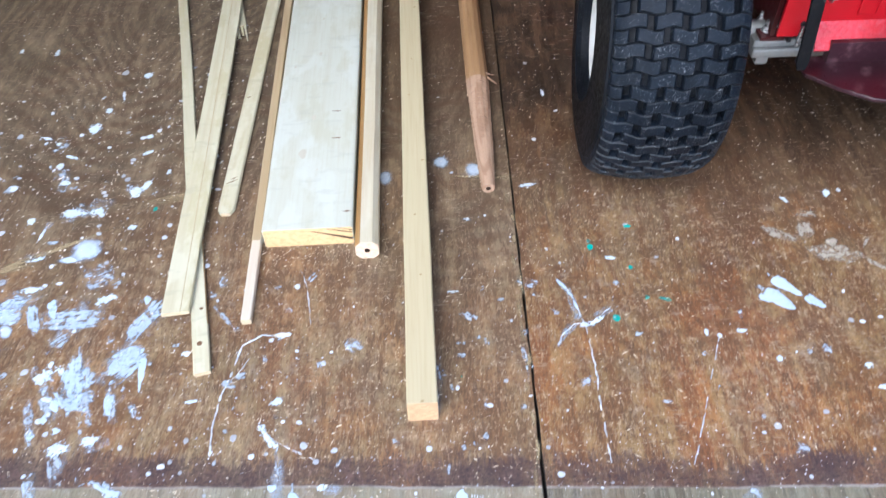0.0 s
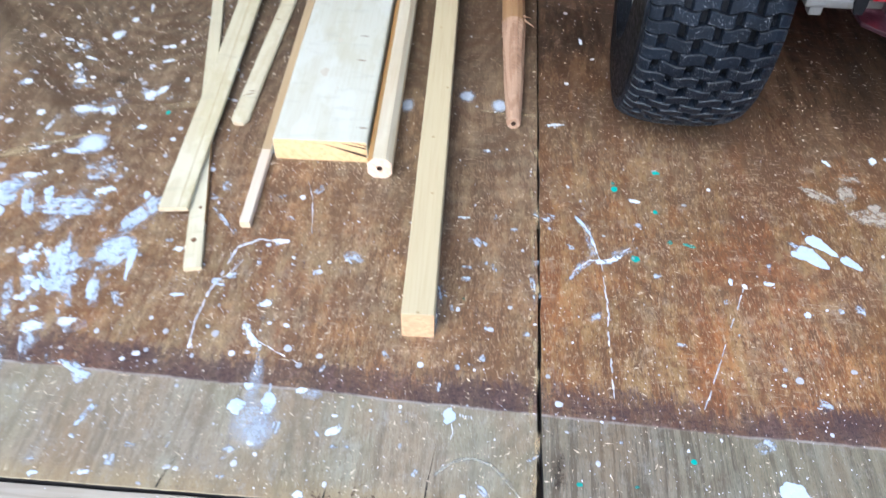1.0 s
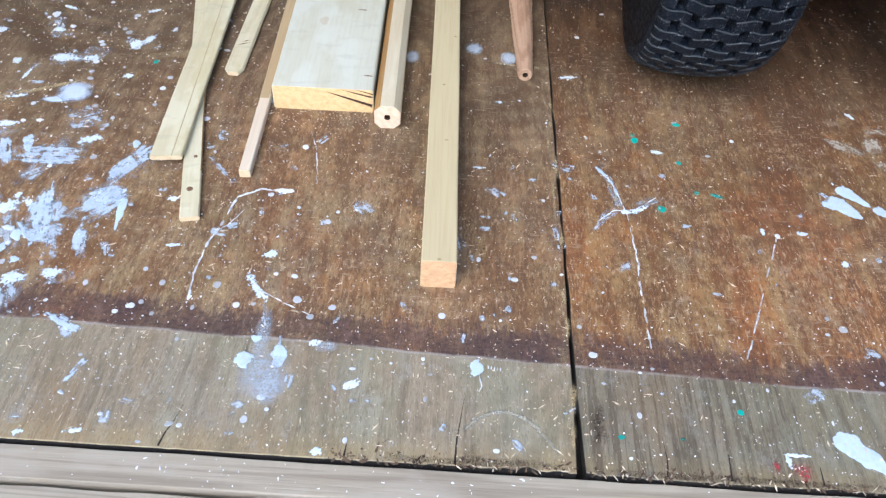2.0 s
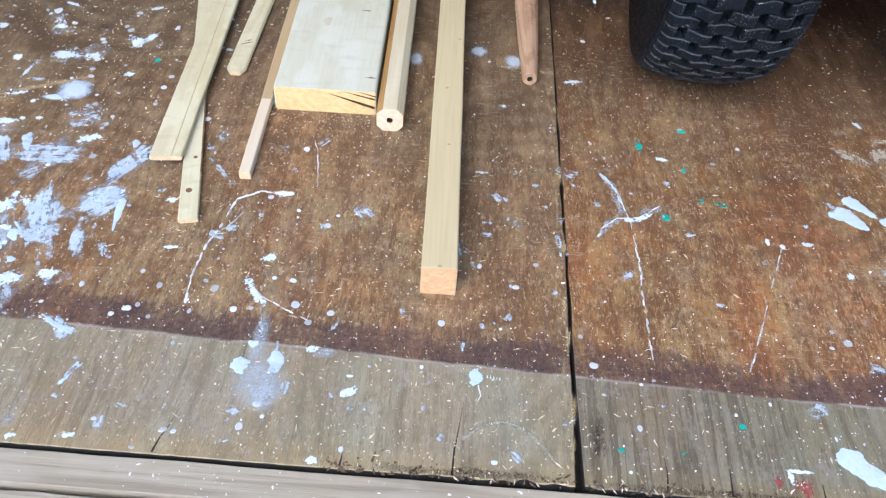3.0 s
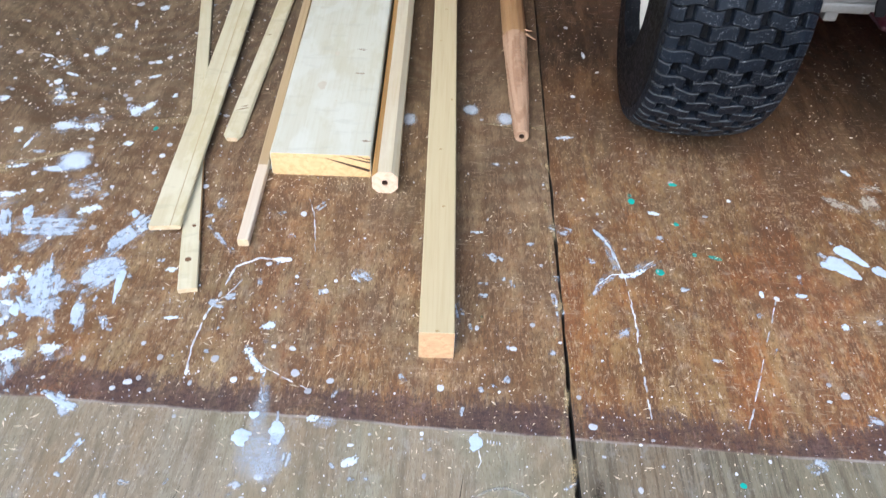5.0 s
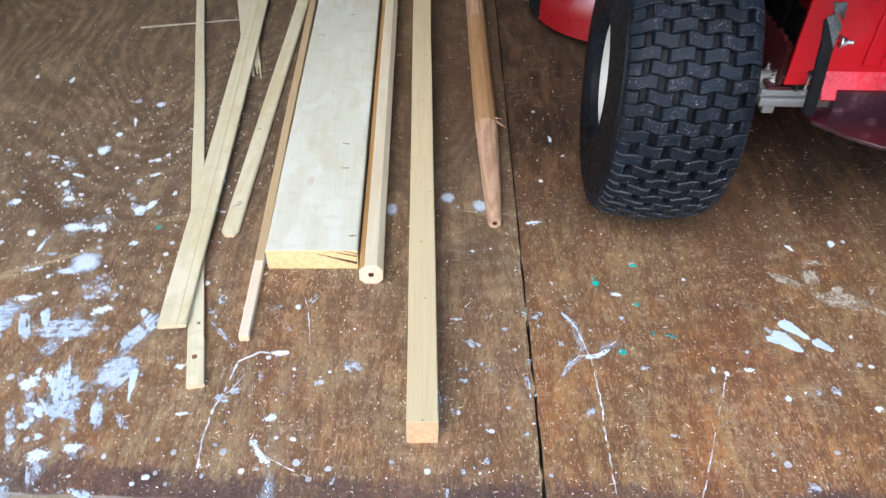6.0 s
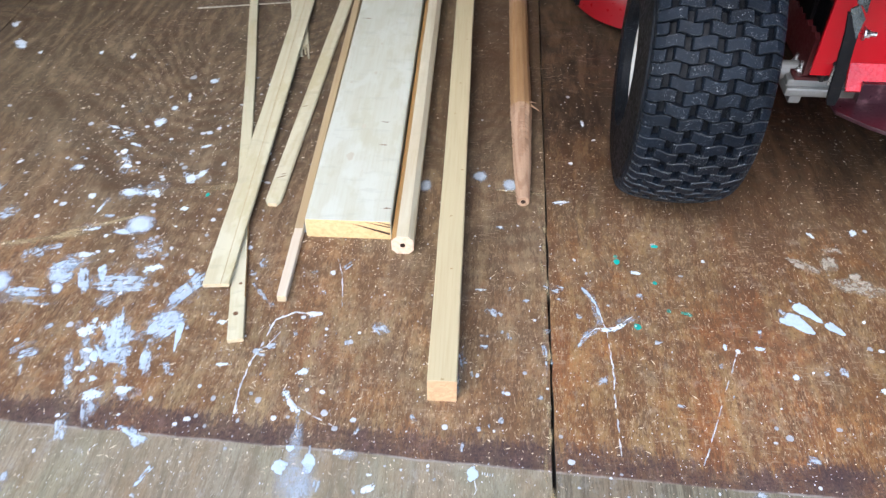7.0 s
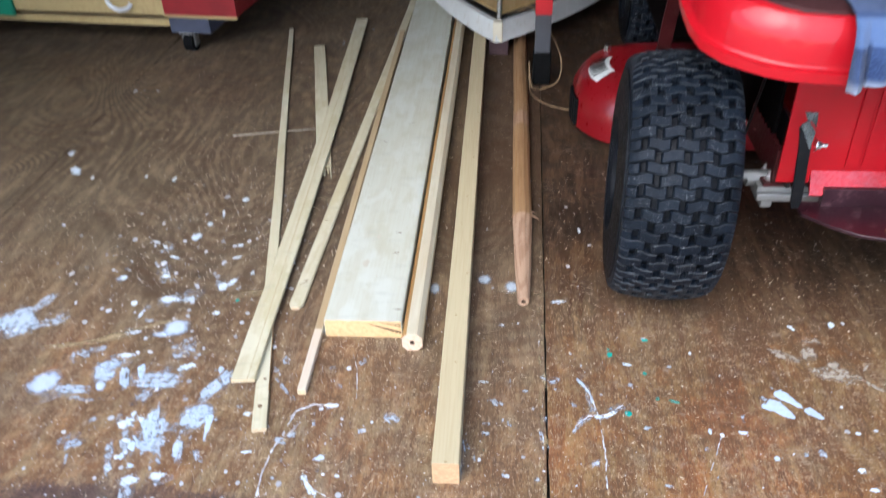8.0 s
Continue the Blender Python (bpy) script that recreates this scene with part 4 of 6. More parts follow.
BLOBS_RIGHT = [(0.39, 0.725, 0.0035, 0.007), (0.407, 0.72, 0.004, 0.005), (0.439, 0.727, 0.009, 0.0045), (0.597, 0.739, 0.0045, 0.005),
               (0.612, 0.736, 0.005, 0.004), (0.64, 0.743, 0.0045, 0.003), (0.595, 0.664, 0.008, 0.005), (0.6, 0.63, 0.0075, 0.004),
               (0.479, 0.679, 0.0065, 0.0055), (0.446, 0.578, 0.006, 0.006), (0.432, 0.592, 0.0035, 0.0035), (0.514, 0.596, 0.005, 0.004),
               (0.426, 0.569, 0.0035, 0.0025), (0.15, 0.558, 0.0035, 0.0035), (0.162, 0.521, 0.0055, 0.005)]
BLOBS_STRIP = [(-0.176, 0.443, 0.006, 0.004), (-0.188, 0.417, 0.0045, 0.005), (-0.089, 0.466, 0.01, 0.005, 25), (-0.134, 0.514, 0.008, 0.0045),
               (-0.248, 0.406, 0.0035, 0.003), (-0.327, 0.413, 0.003, 0.0025), (-0.09, 0.484, 0.0045, 0.002), (-0.018, 0.502, 0.0025, 0.003),
               (-0.013, 0.453, 0.0025, 0.004), (-0.113, 0.387, 0.0065, 0.0045)] + [(0.0505 + 0.0032 * k, 0.4965 - 0.0004 * k, 0.0008, 0.0026) for k in range(5)]
BLOBS_SILL = [(-0.087, 0.401, 0.003, 0.004), (-0.282, 0.386, 0.0035, 0.002), (0.059, 0.4, 0.004, 0.003), (0.21, 0.502, 0.0025, 0.002),
              (0.341, 0.49, 0.002, 0.003), (0.303, 0.474, 0.002, 0.0025), (0.203, 0.45, 0.003, 0.0045), (0.354, 0.416, 0.013, 0.0022),
              (0.343, 0.408, 0.003, 0.007), (0.399, 0.455, 0.0015, 0.0035), (-0.072, 0.498, 0.002, 0.002), (-0.051, 0.494, 0.002, 0.002)]
BLOBS_FAR = [(-0.602, 1.217, 0.0115, 0.0145), (-0.538, 1.371, 0.01, 0.01), (-0.588, 1.268, 0.008, 0.01), (-0.655, 1.176, 0.006, 0.0065),
             (-0.682, 1.193, 0.014, 0.004, -20), (-0.619, 1.139, 0.014, 0.004, -22), (-0.636, 1.118, 0.007, 0.008), (-0.614, 1.073, 0.01, 0.009),
             (-0.7, 1.065, 0.011, 0.009), (-0.643, 0.987, 0.0075, 0.0075), (-0.473, 1.063, 0.007, 0.0165, -20), (-0.495, 1.188, 0.007, 0.006),
             (-0.488, 1.146, 0.0135, 0.005, 28), (-0.511, 1.128, 0.006, 0.0055), (-0.571, 1.31, 0.003, 0.0165, 15)]
BLOBS_DEEP = [(-0.741, 1.455, 0.0055, 0.0125), (-0.816, 1.467, 0.0045, 0.0075), (-0.442, 1.094, 0.0045, 0.0075), (-0.476, 0.966, 0.0075, 0.0065),
              (0.167, 1.033, 0.017, 0.0045, 12), (0.646, 0.991, 0.0075, 0.0085), (0.668, 0.997, 0.004, 0.005), (0.575, 0.98, 0.004, 0.0095, 30),
              (0.216, 1.276, 0.003, 0.0125), (0.192, 1.369, 0.005, 0.005), (0.188, 1.146, 0.0045, 0.005), (-1.007, 1.489, 0.012, 0.0245, 35),
              (-1.06, 1.576, 0.01, 0.014), (-0.948, 1.457, 0.005, 0.007), (-1.052, 1.967, 0.006, 0.010), (-1.030, 1.976, 0.004, 0.005), (-0.985, 1.968, 0.006, 0.004), (-0.598, 1.214, 0.0085, 0.0125)]
TEALS = [(0.250, 0.892, 0.005, 0.006), (0.249, 0.904, 0.003, 0.004), (0.314, 0.933, 0.0055, 0.0042), (0.305, 0.849, 0.0035, 0.0045),
         (0.319, 0.791, 0.0035, 0.004), (0.345, 0.787, 0.0085, 0.0035, -15), (0.269, 0.756, 0.0052, 0.0062), (0.044, 0.667, 0.0015, 0.0015),
         (-0.446, 1.006, 0.004, 0.005), (0.307, 0.461, 0.0035, 0.0035), (0.182, 0.424, 0.0035, 0.0028), (0.243, 0.426, 0.0025, 0.002)]
RINGS = [(0.024, 1.095, 0.0150, 0.0150), (0.079, 1.074, 0.0155, 0.0170), (-0.071, 1.061, 0.0135, 0.018)]

rnd = random.Random(77)


def cloud(n, cx, cy, sx, sy, lo, hi):
    rows = []
    while len(rows) < n:
        x, y = rnd.gauss(cx, sx), rnd.gauss(cy, sy)
        r = lo + (hi - lo) * rnd.random() ** 5
        if 0.385 < y < 2.6 and -1.2 < x < 1.2:
            rows.append((x, y, r * rnd.uniform(0.7, 1.6), r * rnd.uniform(0.7, 1.6), rnd.uniform(0, 180)))
    return rows


SPRAYED = [(-0.535, 0.92, 0.0223, 0.0218, 14), (-0.553, 0.902, 0.0227, 0.0066, 8), (-0.611, 0.767, 0.0088, 0.0133, 29), (-0.712, 0.768, 0.0272, 0.0244, 56)]
BRUSHED = [(-0.4865, 0.6772, 0.046, 0.0088, 103), (-0.599, 0.638, 0.0131, 0.008, 18), (-0.497, 0.6485, 0.0144, 0.0044, -48), (-0.618, 0.806, 0.0163, 0.0243, 4), (-0.578, 0.789, 0.0259, 0.0069, -66), (-0.519, 0.784, 0.0343, 0.0157, 5), (-0.412, 0.779, 0.0295, 0.0127, 62), (-0.422, 0.704, 0.0257, 0.019, 45),
           (-0.494, 0.688, 0.0213, 0.0095, 93), (-0.472, 0.684, 0.0175, 0.0052, -73), (-0.473, 0.649, 0.0173, 0.0151, -20), (-0.43, 0.639, 0.0175, 0.0053, -81), (-0.403, 0.52, 0.0187, 0.0048, -28),
           (-0.369, 0.462, 0.0136, 0.0031, 63), (-0.845, 0.92, 0.0309, 0.0342, 39), (-0.656, 0.756, 0.026, 0.0085, 0), (0.202, 0.813, 0.0165, 0.0033, -59), (-0.621, 0.808, 0.0166, 0.0151, -164),
           (-0.423, 0.717, 0.018, 0.0146, 24)]
THIN = [(-0.518, 0.647, 0.0266, 0.0068, 109), (-0.528, 0.613, 0.0322, 0.0056, 112), (-0.4275, 0.642, 0.0271, 0.0058, 106), (-0.595, 0.608, 0.0099, 0.0027, 100), (-0.395, 0.6295, 0.0109, 0.0046, 108),
        (-0.629, 0.735, 0.0235, 0.0043, -2), (-0.458, 0.6335, 0.0245, 0.0058, 107), (-0.589, 0.692, 0.0089, 0.0057, 51), (-0.6835, 0.837, 0.0174, 0.0112, 38), (-0.616, 1.075, 0.0226, 0.0083, 91),
        (-0.771, 0.932, 0.0184, 0.0123, 58), (-0.656, 0.855, 0.015, 0.0069, 20), (-0.476, 0.548, 0.0200, 0.0075, -73),
        (-0.400, 0.515, 0.016, 0.007, -60), (-0.500, 0.520, 0.022, 0.008, -75), (-0.501, 0.863, 0.0184, 0.0208, 32), (-0.471, 0.849, 0.0082, 0.0038, 41), (-0.321, 0.821, 0.0105, 0.006, -26), (-0.295, 0.778, 0.0277, 0.0034, -48), (-0.523, 0.749, 0.0151, 0.0093, 39),
        (-0.462, 0.616, 0.0194, 0.0028, -73), (-0.397, 0.633, 0.0085, 0.0045, -40), (-0.824, 0.974, 0.0381, 0.0095, 71), (-0.79, 0.918, 0.0271, 0.0106, 17), (-0.193, 0.541, 0.0249, 0.0024, -79),
        (0.191, 0.729, 0.0162, 0.0032, 57), (0.214, 0.779, 0.0191, 0.0023, -80), (0.262, 0.768, 0.0145, 0.0022, 32), (-0.404, 0.406, 0.0077, 0.0025, 8), (0.015, 0.675, 0.0137, 0.0055, -76),
        (0.133, 0.688, 0.0228, 0.0028, -85)]
HAZED = [(-0.180, 0.470, 0.030, 0.034, 0), (-0.172, 0.455, 0.018, 0.024, 0), (-0.190, 0.520, 0.010, 0.040, 0), (-0.120, 0.510, 0.014, 0.008, 10)]
SPLASHED = [(-0.597, 0.843, 0.0173, 0.0062, 8), (-0.609, 0.903, 0.0134, 0.0041, 14), (-0.618, 0.954, 0.0157, 0.0029, -100), (-0.478, 0.821, 0.0135, 0.0074, 25), (-0.531, 0.688, 0.0122, 0.0108, 9),
            (-0.528, 0.707, 0.0053, 0.0045, 56), (-0.505, 0.692, 0.0198, 0.0044, -37), (-0.517, 0.651, 0.008, 0.004, -13), (-0.44, 0.588, 0.0142, 0.0077, 13), (-0.48, 0.577, 0.013, 0.0111, 15),
            (-0.21, 0.585, 0.0205, 0.0056, -54), (0.221, 0.746, 0.0064, 0.0039, 7), (0.238, 0.751, 0.0138, 0.0034, 34), (-0.345, 0.393, 0.0081, 0.003, 10), (-0.399, 0.388, 0.0054, 0.0039, 25),
            (-0.579, 1.001, 0.0191, 0.0093, 4), (-0.538, 1.005, 0.0135, 0.0081, 11), (-0.488, 1.048, 0.0114, 0.0132, 16)]
DABBED = [(-0.489, 0.603, 0.0055, 0.0048, 4), (-0.511, 0.6205, 0.0072, 0.0046, 87), (-0.521, 0.5965, 0.0055, 0.006, 4), (0.525, 0.803, 0.0262, 0.0088, -46), (0.558, 0.773, 0.0150, 0.0075, -43), (0.507, 0.779, 0.0262, 0.0135, -41), (-0.554, 0.803, 0.0196, 0.0058, -66), (-0.416, 0.816, 0.0049, 0.0072, 14),
          (-0.397, 0.687, 0.0277, 0.0048, -83), (-0.502, 0.64, 0.0121, 0.0053, -62), (0.421, 0.421, 0.0290, 0.0115, -45), (-0.203, 0.486, 0.0105, 0.0090, -73), (-0.168, 0.492, 0.0130, 0.0078, -84),
          (-0.195, 0.514, 0.0058, 0.0048, 20), (0.039, 0.495, 0.0077, 0.009, -10)]
SCUFFED = [(0.6, 0.947, 0.0168, 0.0098, -9), (0.544, 0.904, 0.0274, 0.0096, -31), (0.613, 0.864, 0.0354, 0.0197, -3), (0.653, 0.859, 0.0074, 0.006, -24), (0.671, 0.839, 0.0204, 0.004, -44),
           (0.67, 0.882, 0.0139, 0.0024, 53), (0.588, 0.912, 0.0194, 0.0161, -82), (0.62, 0.886, 0.0091, 0.0122, -43)]


def paint_mark(name, mat, row, style, seed, label=""):
    """One ragged patch of dried paint: a fine sheet whose cover is an oval broken up by streaks and clouds, bare spots left out."""
    x, y, a, b, turn = (*row, 0)[:5]
    q = radians(turn)
    c, s = math.cos(q), math.sin(q)
    a, b = (a * 1.12, b * 1.15) if style in ("brush", "thin") else (a, b)
    reach = {"spray": 1.45, "brush": 1.25, "thin": 1.25, "scuff": 1.35, "splash": 1.45, "dab": 1.35}[style]
    step = max(0.0007, min(0.0014, min(a, b) / 6))
    nu, nv = (max(8, int(2 * reach * k / step)) for k in (a, b))
    verts, cover = [], []
    base = 0.0006 + 0.0009 * ((seed * 0.37) % 1.0)
    knock = 1.5 / max(a, b) if style == "dab" else 150.0
    for i in range(nu + 1):
        for j in range(nv + 1):
            u, v = reach * a * (2 * i / nu - 1), reach * b * (2 * j / nv - 1)
            wx, wy = x + u * c - v * s, y + u * s + v * c
            cloud_ = noise.fractal((wx * 75, wy * 75, seed * 1.7), 0.9, 2.1, 5)
            if style in ("splash", "dab", "spray"):
                r = math.hypot(u / a, v / b)
            else:
                r = (abs(u / a) ** 3 + abs(v / b) ** 3) ** (1 / 3)
            e = 1.0 - r
            if style == "spray":
                k = 0.42 + 1.15 * e + 0.22 * cloud_
            elif style == "dab":
                k = 0.52 + 2.0 * (1.0 - math.hypot(u / a, v / (b * (1.0 - 0.42 * u / a)))) + 0.75 * noise.fractal((wx * knock, wy * knock, seed * 2.1), 0.9, 2.0, 4)
            elif style == "splash":
                k = 0.47 + 1.0 * e + 0.42 * cloud_ + 0.62 * noise.fractal((wx * 330, wy * 330, seed * 2.3), 0.7, 2.1, 4)
            else:
                streak = noise.fractal((u * 38, v * 330, seed * 3.1), 0.8, 2.1, 4)
                side = noise.fractal((wx * 190, wy * 190, seed * 1.3), 0.8, 2.1, 3)
                fill = {"brush": 0.95, "thin": 0.62, "scuff": 0.72}[style]
                along = {"brush": 0.62, "thin": 0.50, "scuff": 0.12}[style]
                k = fill * min(1.0, 1.9 * e + 0.42) + along * streak + 0.60 * cloud_ + 0.34 * side + min(0.0, 1.2 * e + 0.30)
            k = max(0.0, min(1.0, k)) * (1.0 if max(abs(2 * i / nu - 1), abs(2 * j / nv - 1)) < 0.999 else 0.0)
            verts.append((wx, wy, base * (0.35 + 0.65 * k)))
            cover.append(k)
    n = nv + 1
    faces = [(i * n + j, (i + 1) * n + j, (i + 1) * n + j + 1, i * n + j + 1) for i in range(nu) for j in range(nv)
             if max(cover[i * n + j], cover[(i + 1) * n + j], cover[(i + 1) * n + j + 1], cover[i * n + j + 1]) > 0.06]
    used = sorted({k for f in faces for k in f})
    slot = {k: i for i, k in enumerate(used)}
    mesh = bpy.data.meshes.new(name)
    mesh.from_pydata([verts[k] for k in used], [], [tuple(slot[k] for k in f) for f in faces])
    mesh.attributes.new("cover", "FLOAT", "POINT").data.foreach_set("value", [cover[k] for k in used])
    mesh.materials.append(mat)
    ob = new(name, mesh)
    ob.parent = floor
    return tagged(ob, label) if label else ob


MARKED = [row for rows in (BLOBS_LEFT, BLOBS_MID, BLOBS_RIGHT, BLOBS_STRIP, BLOBS_SILL, BLOBS_FAR, BLOBS_DEEP) for row in rows]
BIG = [row for row in MARKED if max(row[2], row[3]) > 0.0062]
SMUDGED = [(x, y, a * 1.3, b * 0.8, q) for x, y, a, b, q in cloud(26, 0.06, 0.72, 0.05, 0.12, 0.003, 0.008) + cloud(30, -0.28, 0.70, 0.13, 0.12, 0.003, 0.009) + cloud(16, 0.36, 0.72, 0.15, 0.10, 0.003, 0.008)
           + cloud(18, -0.25, 0.455, 0.17, 0.03, 0.003, 0.008) + cloud(20, -0.60, 1.10, 0.12, 0.14, 0.004, 0.010) + cloud(10, -0.38, 2.35, 0.10, 0.10, 0.006, 0.016)]
HALOS = [(x + rnd.uniform(-0.02, 0.02), y + rnd.uniform(-0.02, 0.02), max(a, 0.010) * rnd.uniform(0.9, 1.4), max(b, 0.006) * rnd.uniform(0.7, 1.2), rnd.choice([80, 95, 60, 35, turn]) + rnd.uniform(-12, 12))
         for x, y, a, b, turn in BRUSHED + SPLASHED if x < -0.38 and 0.54 < y < 1.02] + [(0.208, 0.793, 0.0414, 0.0060, -78), (0.200, 0.741, 0.0295, 0.0070, 57), (0.245, 0.7615, 0.0283, 0.0060, 43)]
for name, mat, rows, style, label in [
        ("paint_haze", HAZE_PAINT, HALOS, "thin", "thin dragged haze of lilac-white paint"),
        ("sprayed_haze", HAZE_PAINT, HAZED, "spray", "soft lilac haze of sprayed paint"),
        ("sprayed_paint", SPRAY_PAINT, SPRAYED, "spray", "soft-edged sprayed white paint"),
        ("brushed_paint", BRUSH_PAINT, BRUSHED, "brush", "streaky brushed lilac-white paint"),
        ("wiped_paint", THIN_PAINT, THIN, "thin", "thin wiped lilac paint"),
        ("paint_smudge", THIN_PAINT, SMUDGED, "thin", "faint lilac paint smudge"),
        ("paint_splash", SPLASH_PAINT, SPLASHED + [(x, y, a * 0.88, b * 0.88, *turn) for x, y, a, b, *turn in BIG], "splash", "ragged white paint splash"),
        ("paint_dab", DAB_PAINT, DABBED, "dab", "thick bluish white paint dab"),
        ("scuffed_dust", SCUFF_DUST, SCUFFED, "scuff", "pale trodden plaster dust")]:
    for i, row in enumerate(rows):
        paint_mark(name, mat, row, style, i * 1.31 + len(name), label)
spatter("paint_drops", WHITE_PAINT, [[(x, y, a * 0.85, b * 0.85, *turn) for x, y, a, b, *turn in MARKED if max(a, b) <= 0.0062], cloud(320, -0.48, 0.80, 0.20, 0.28, 0.0006, 0.0046), cloud(160, -0.62, 1.10, 0.16, 0.16, 0.0008, 0.0060), cloud(90, 0.05, 0.95, 0.25, 0.25, 0.0008, 0.0030), cloud(120, -0.15, 0.55, 0.28, 0.12, 0.0006, 0.0024), cloud(80, 0.35, 0.65, 0.28, 0.2, 0.0005, 0.0020)],
        "dried white paint drops of all sizes on plywood", 22)
spatter("teal_paint_drops", TEAL_PAINT, [TEALS], "small dried teal paint drops on plywood", 23)
spatter("overspray_rings", FILM_PAINT, [RINGS, [(0.005, 0.63, 0.010, 0.03), (-0.26, 0.93, 0.01, 0.01)]], "faint round pale paint marks on plywood", 24, soft=True, ragged=0.08)
spatter("faded_red_paint", RED_PAINT, [[(0.354, 0.398, 0.008, 0.010), (0.33, 0.402, 0.004, 0.006)]], "faded red paint stain near the sill", 25, soft=True)
spatter("sawdust_film", DUST, [[(-0.575, 0.928, 0.09, 0.0055, 28), (-0.645, 0.888, 0.05, 0.010, 24), (-0.72, 0.862, 0.05, 0.008, 15), (-0.42, 1.03, 0.06, 0.01, 12), (0.10, 1.055, 0.05, 0.006, -5)], [(0.134 + 0.004 * math.sin(k * 2.3), 0.42 + 0.045 * k, 0.004, 0.018 + 0.006 * math.sin(k)) for k in range(14)]],
        "trodden pale sawdust film on plywood", 26, soft=True, ragged=0.4)
# pale arc rubbed into the weathered strip
ARC = [(0.030 + 0.086 * u, 0.424 - 0.018 * u + 0.112 * u * (1 - u), 0.0065, 0.0024, 48 - 95 * u) for u in np.linspace(0.0, 1.0, 15)]
spatter("rubbed_arc", paint("pale_rubbed_scuff", (0.42, 0.41, 0.35), 0.55, 0.1), [ARC], "pale curved rub mark on the weathered strip", 29, soft=True, ragged=0.3)
spatter("dark_stains", STAIN, [[(0.163, 0.440, 0.006, 0.022), (0.158, 0.425, 0.004, 0.012), (-0.552, 1.083, 0.016, 0.010, 20), (-0.178, 0.397, 0.003, 0.0035), (0.04, 0.3865, 0.05, 0.006), (-0.02, 0.3855, 0.04, 0.004), (0.09, 0.387, 0.03, 0.007), (0.035, 0.393, 0.014, 0.010), (0.30, 0.386, 0.16, 0.004)]],
        "dark damp stains in the plywood", 27, soft=True, ragged=0.4)

DRIPS = [[(-0.205, 0.744), (-0.238, 0.745), (-0.263, 0.729), (-0.273, 0.672), (-0.281, 0.647), (-0.284, 0.599), (-0.281, 0.562)],
         [(-0.251, 0.706), (-0.264, 0.678), (-0.280, 0.666)], [(-0.193, 0.864), (-0.180, 0.828), (-0.169, 0.757)],
         [(-0.207, 0.582), (-0.175, 0.565), (-0.142, 0.549)], [(0.267, 0.780), (0.235, 0.751), (0.207, 0.747), (0.185, 0.726)],
         [(0.197, 0.829), (0.212, 0.791), (0.223, 0.744), (0.226, 0.686)], [(0.226, 0.69), (0.227, 0.655), (0.2255, 0.64)], [(0.2252, 0.63), (0.225, 0.61)], [(0.2255, 0.59), (0.226, 0.535)],
         [(0.405, 0.716), (0.391, 0.682)], [(0.387, 0.672), (0.375, 0.645)], [(0.367, 0.623), (0.342, 0.560), (0.326, 0.523)], [(0.042, 0.485), (0.044, 0.472), (0.039, 0.460)]]


def drips(bm, layer, rnd):
    for i, line in enumerate(DRIPS):
        w = 0.0015 if i == 0 else 0.0007 if i in (1, 2, 3, 4, 5, 12) else 0.0010
        for (ax, ay), (bx, by) in zip(line, line[1:]):
            n = max(2, int(math.hypot(bx - ax, by - ay) / 0.006))
            d = math.atan2(by - ay, bx - ax)
            for k in range(n):
                u = (k + 0.5) / n
                if rnd.random() < (0.04 if i == 0 else 0.24):
                    continue
                ww = w * rnd.uniform(0.45, 1.35)
                splat(bm, layer, ax + (bx - ax) * u + rnd.gauss(0, 0.0004), ay + (by - ay) * u + rnd.gauss(0, 0.0004), 0.0048, ww, rnd, 0.1, turn=d)


spatter("paint_strings", STRING_PAINT, [[(-0.207, 0.745, 0.010, 0.005)]], "thin dried strings of white paint on plywood", 28, extra=drips)


def scatter(name, mat, n, place, size, label, seed, sides=4, low=0.384, base=0.0):
    """Loose flecks, each a tiny flat chip lying on the floor."""
    rnd = random.Random(seed)
    verts, faces = [], []
    while len(faces) < n:
        x, y = place(rnd)
        if not (-1.2 < x < 1.25 and low < y < 2.7) or abs(x - 0.140) < 0.004:
            continue
        a, b = size(rnd)
        q = rnd.uniform(0, math.pi)
        z = base + 0.0011 + rnd.uniform(0, 0.0008)
        k = len(verts)
        for j in range(sides):
            w = 2 * math.pi * j / sides
            u, v = a * math.cos(w) * rnd.uniform(0.7, 1.2), b * math.sin(w) * rnd.uniform(0.7, 1.2)
            verts.append((x + u * math.cos(q) - v * math.sin(q), y + u * math.sin(q) + v * math.cos(q), z + rnd.uniform(-0.0003, 0.0006)))
        faces.append(tuple(range(k, k + sides)))
    mesh = bpy.data.meshes.new(name)
    mesh.from_pydata(verts, [], faces)
    mesh.materials.append(mat)
    return tagged(new(name, mesh), label, "debris", kind="stuff")


def wide_place(r):
    return (r.uniform(-1.1, 1.1), 0.385 + 1.9 * r.random() ** 1.5)


def near_place(r):
    return (r.gauss(-0.1, 0.35), abs(r.gauss(0.0, 0.33)) + 0.39)


scatter("sawdust", CHIP, 4800, lambda r: near_place(r) if r.random() < 0.45 else wide_place(r), lambda r: (0.0004 + 0.0016 * r.random() ** 3, 0.0004 + 0.0006 * r.random() ** 2), "pale sawdust flecks scattered over the plywood", 31)
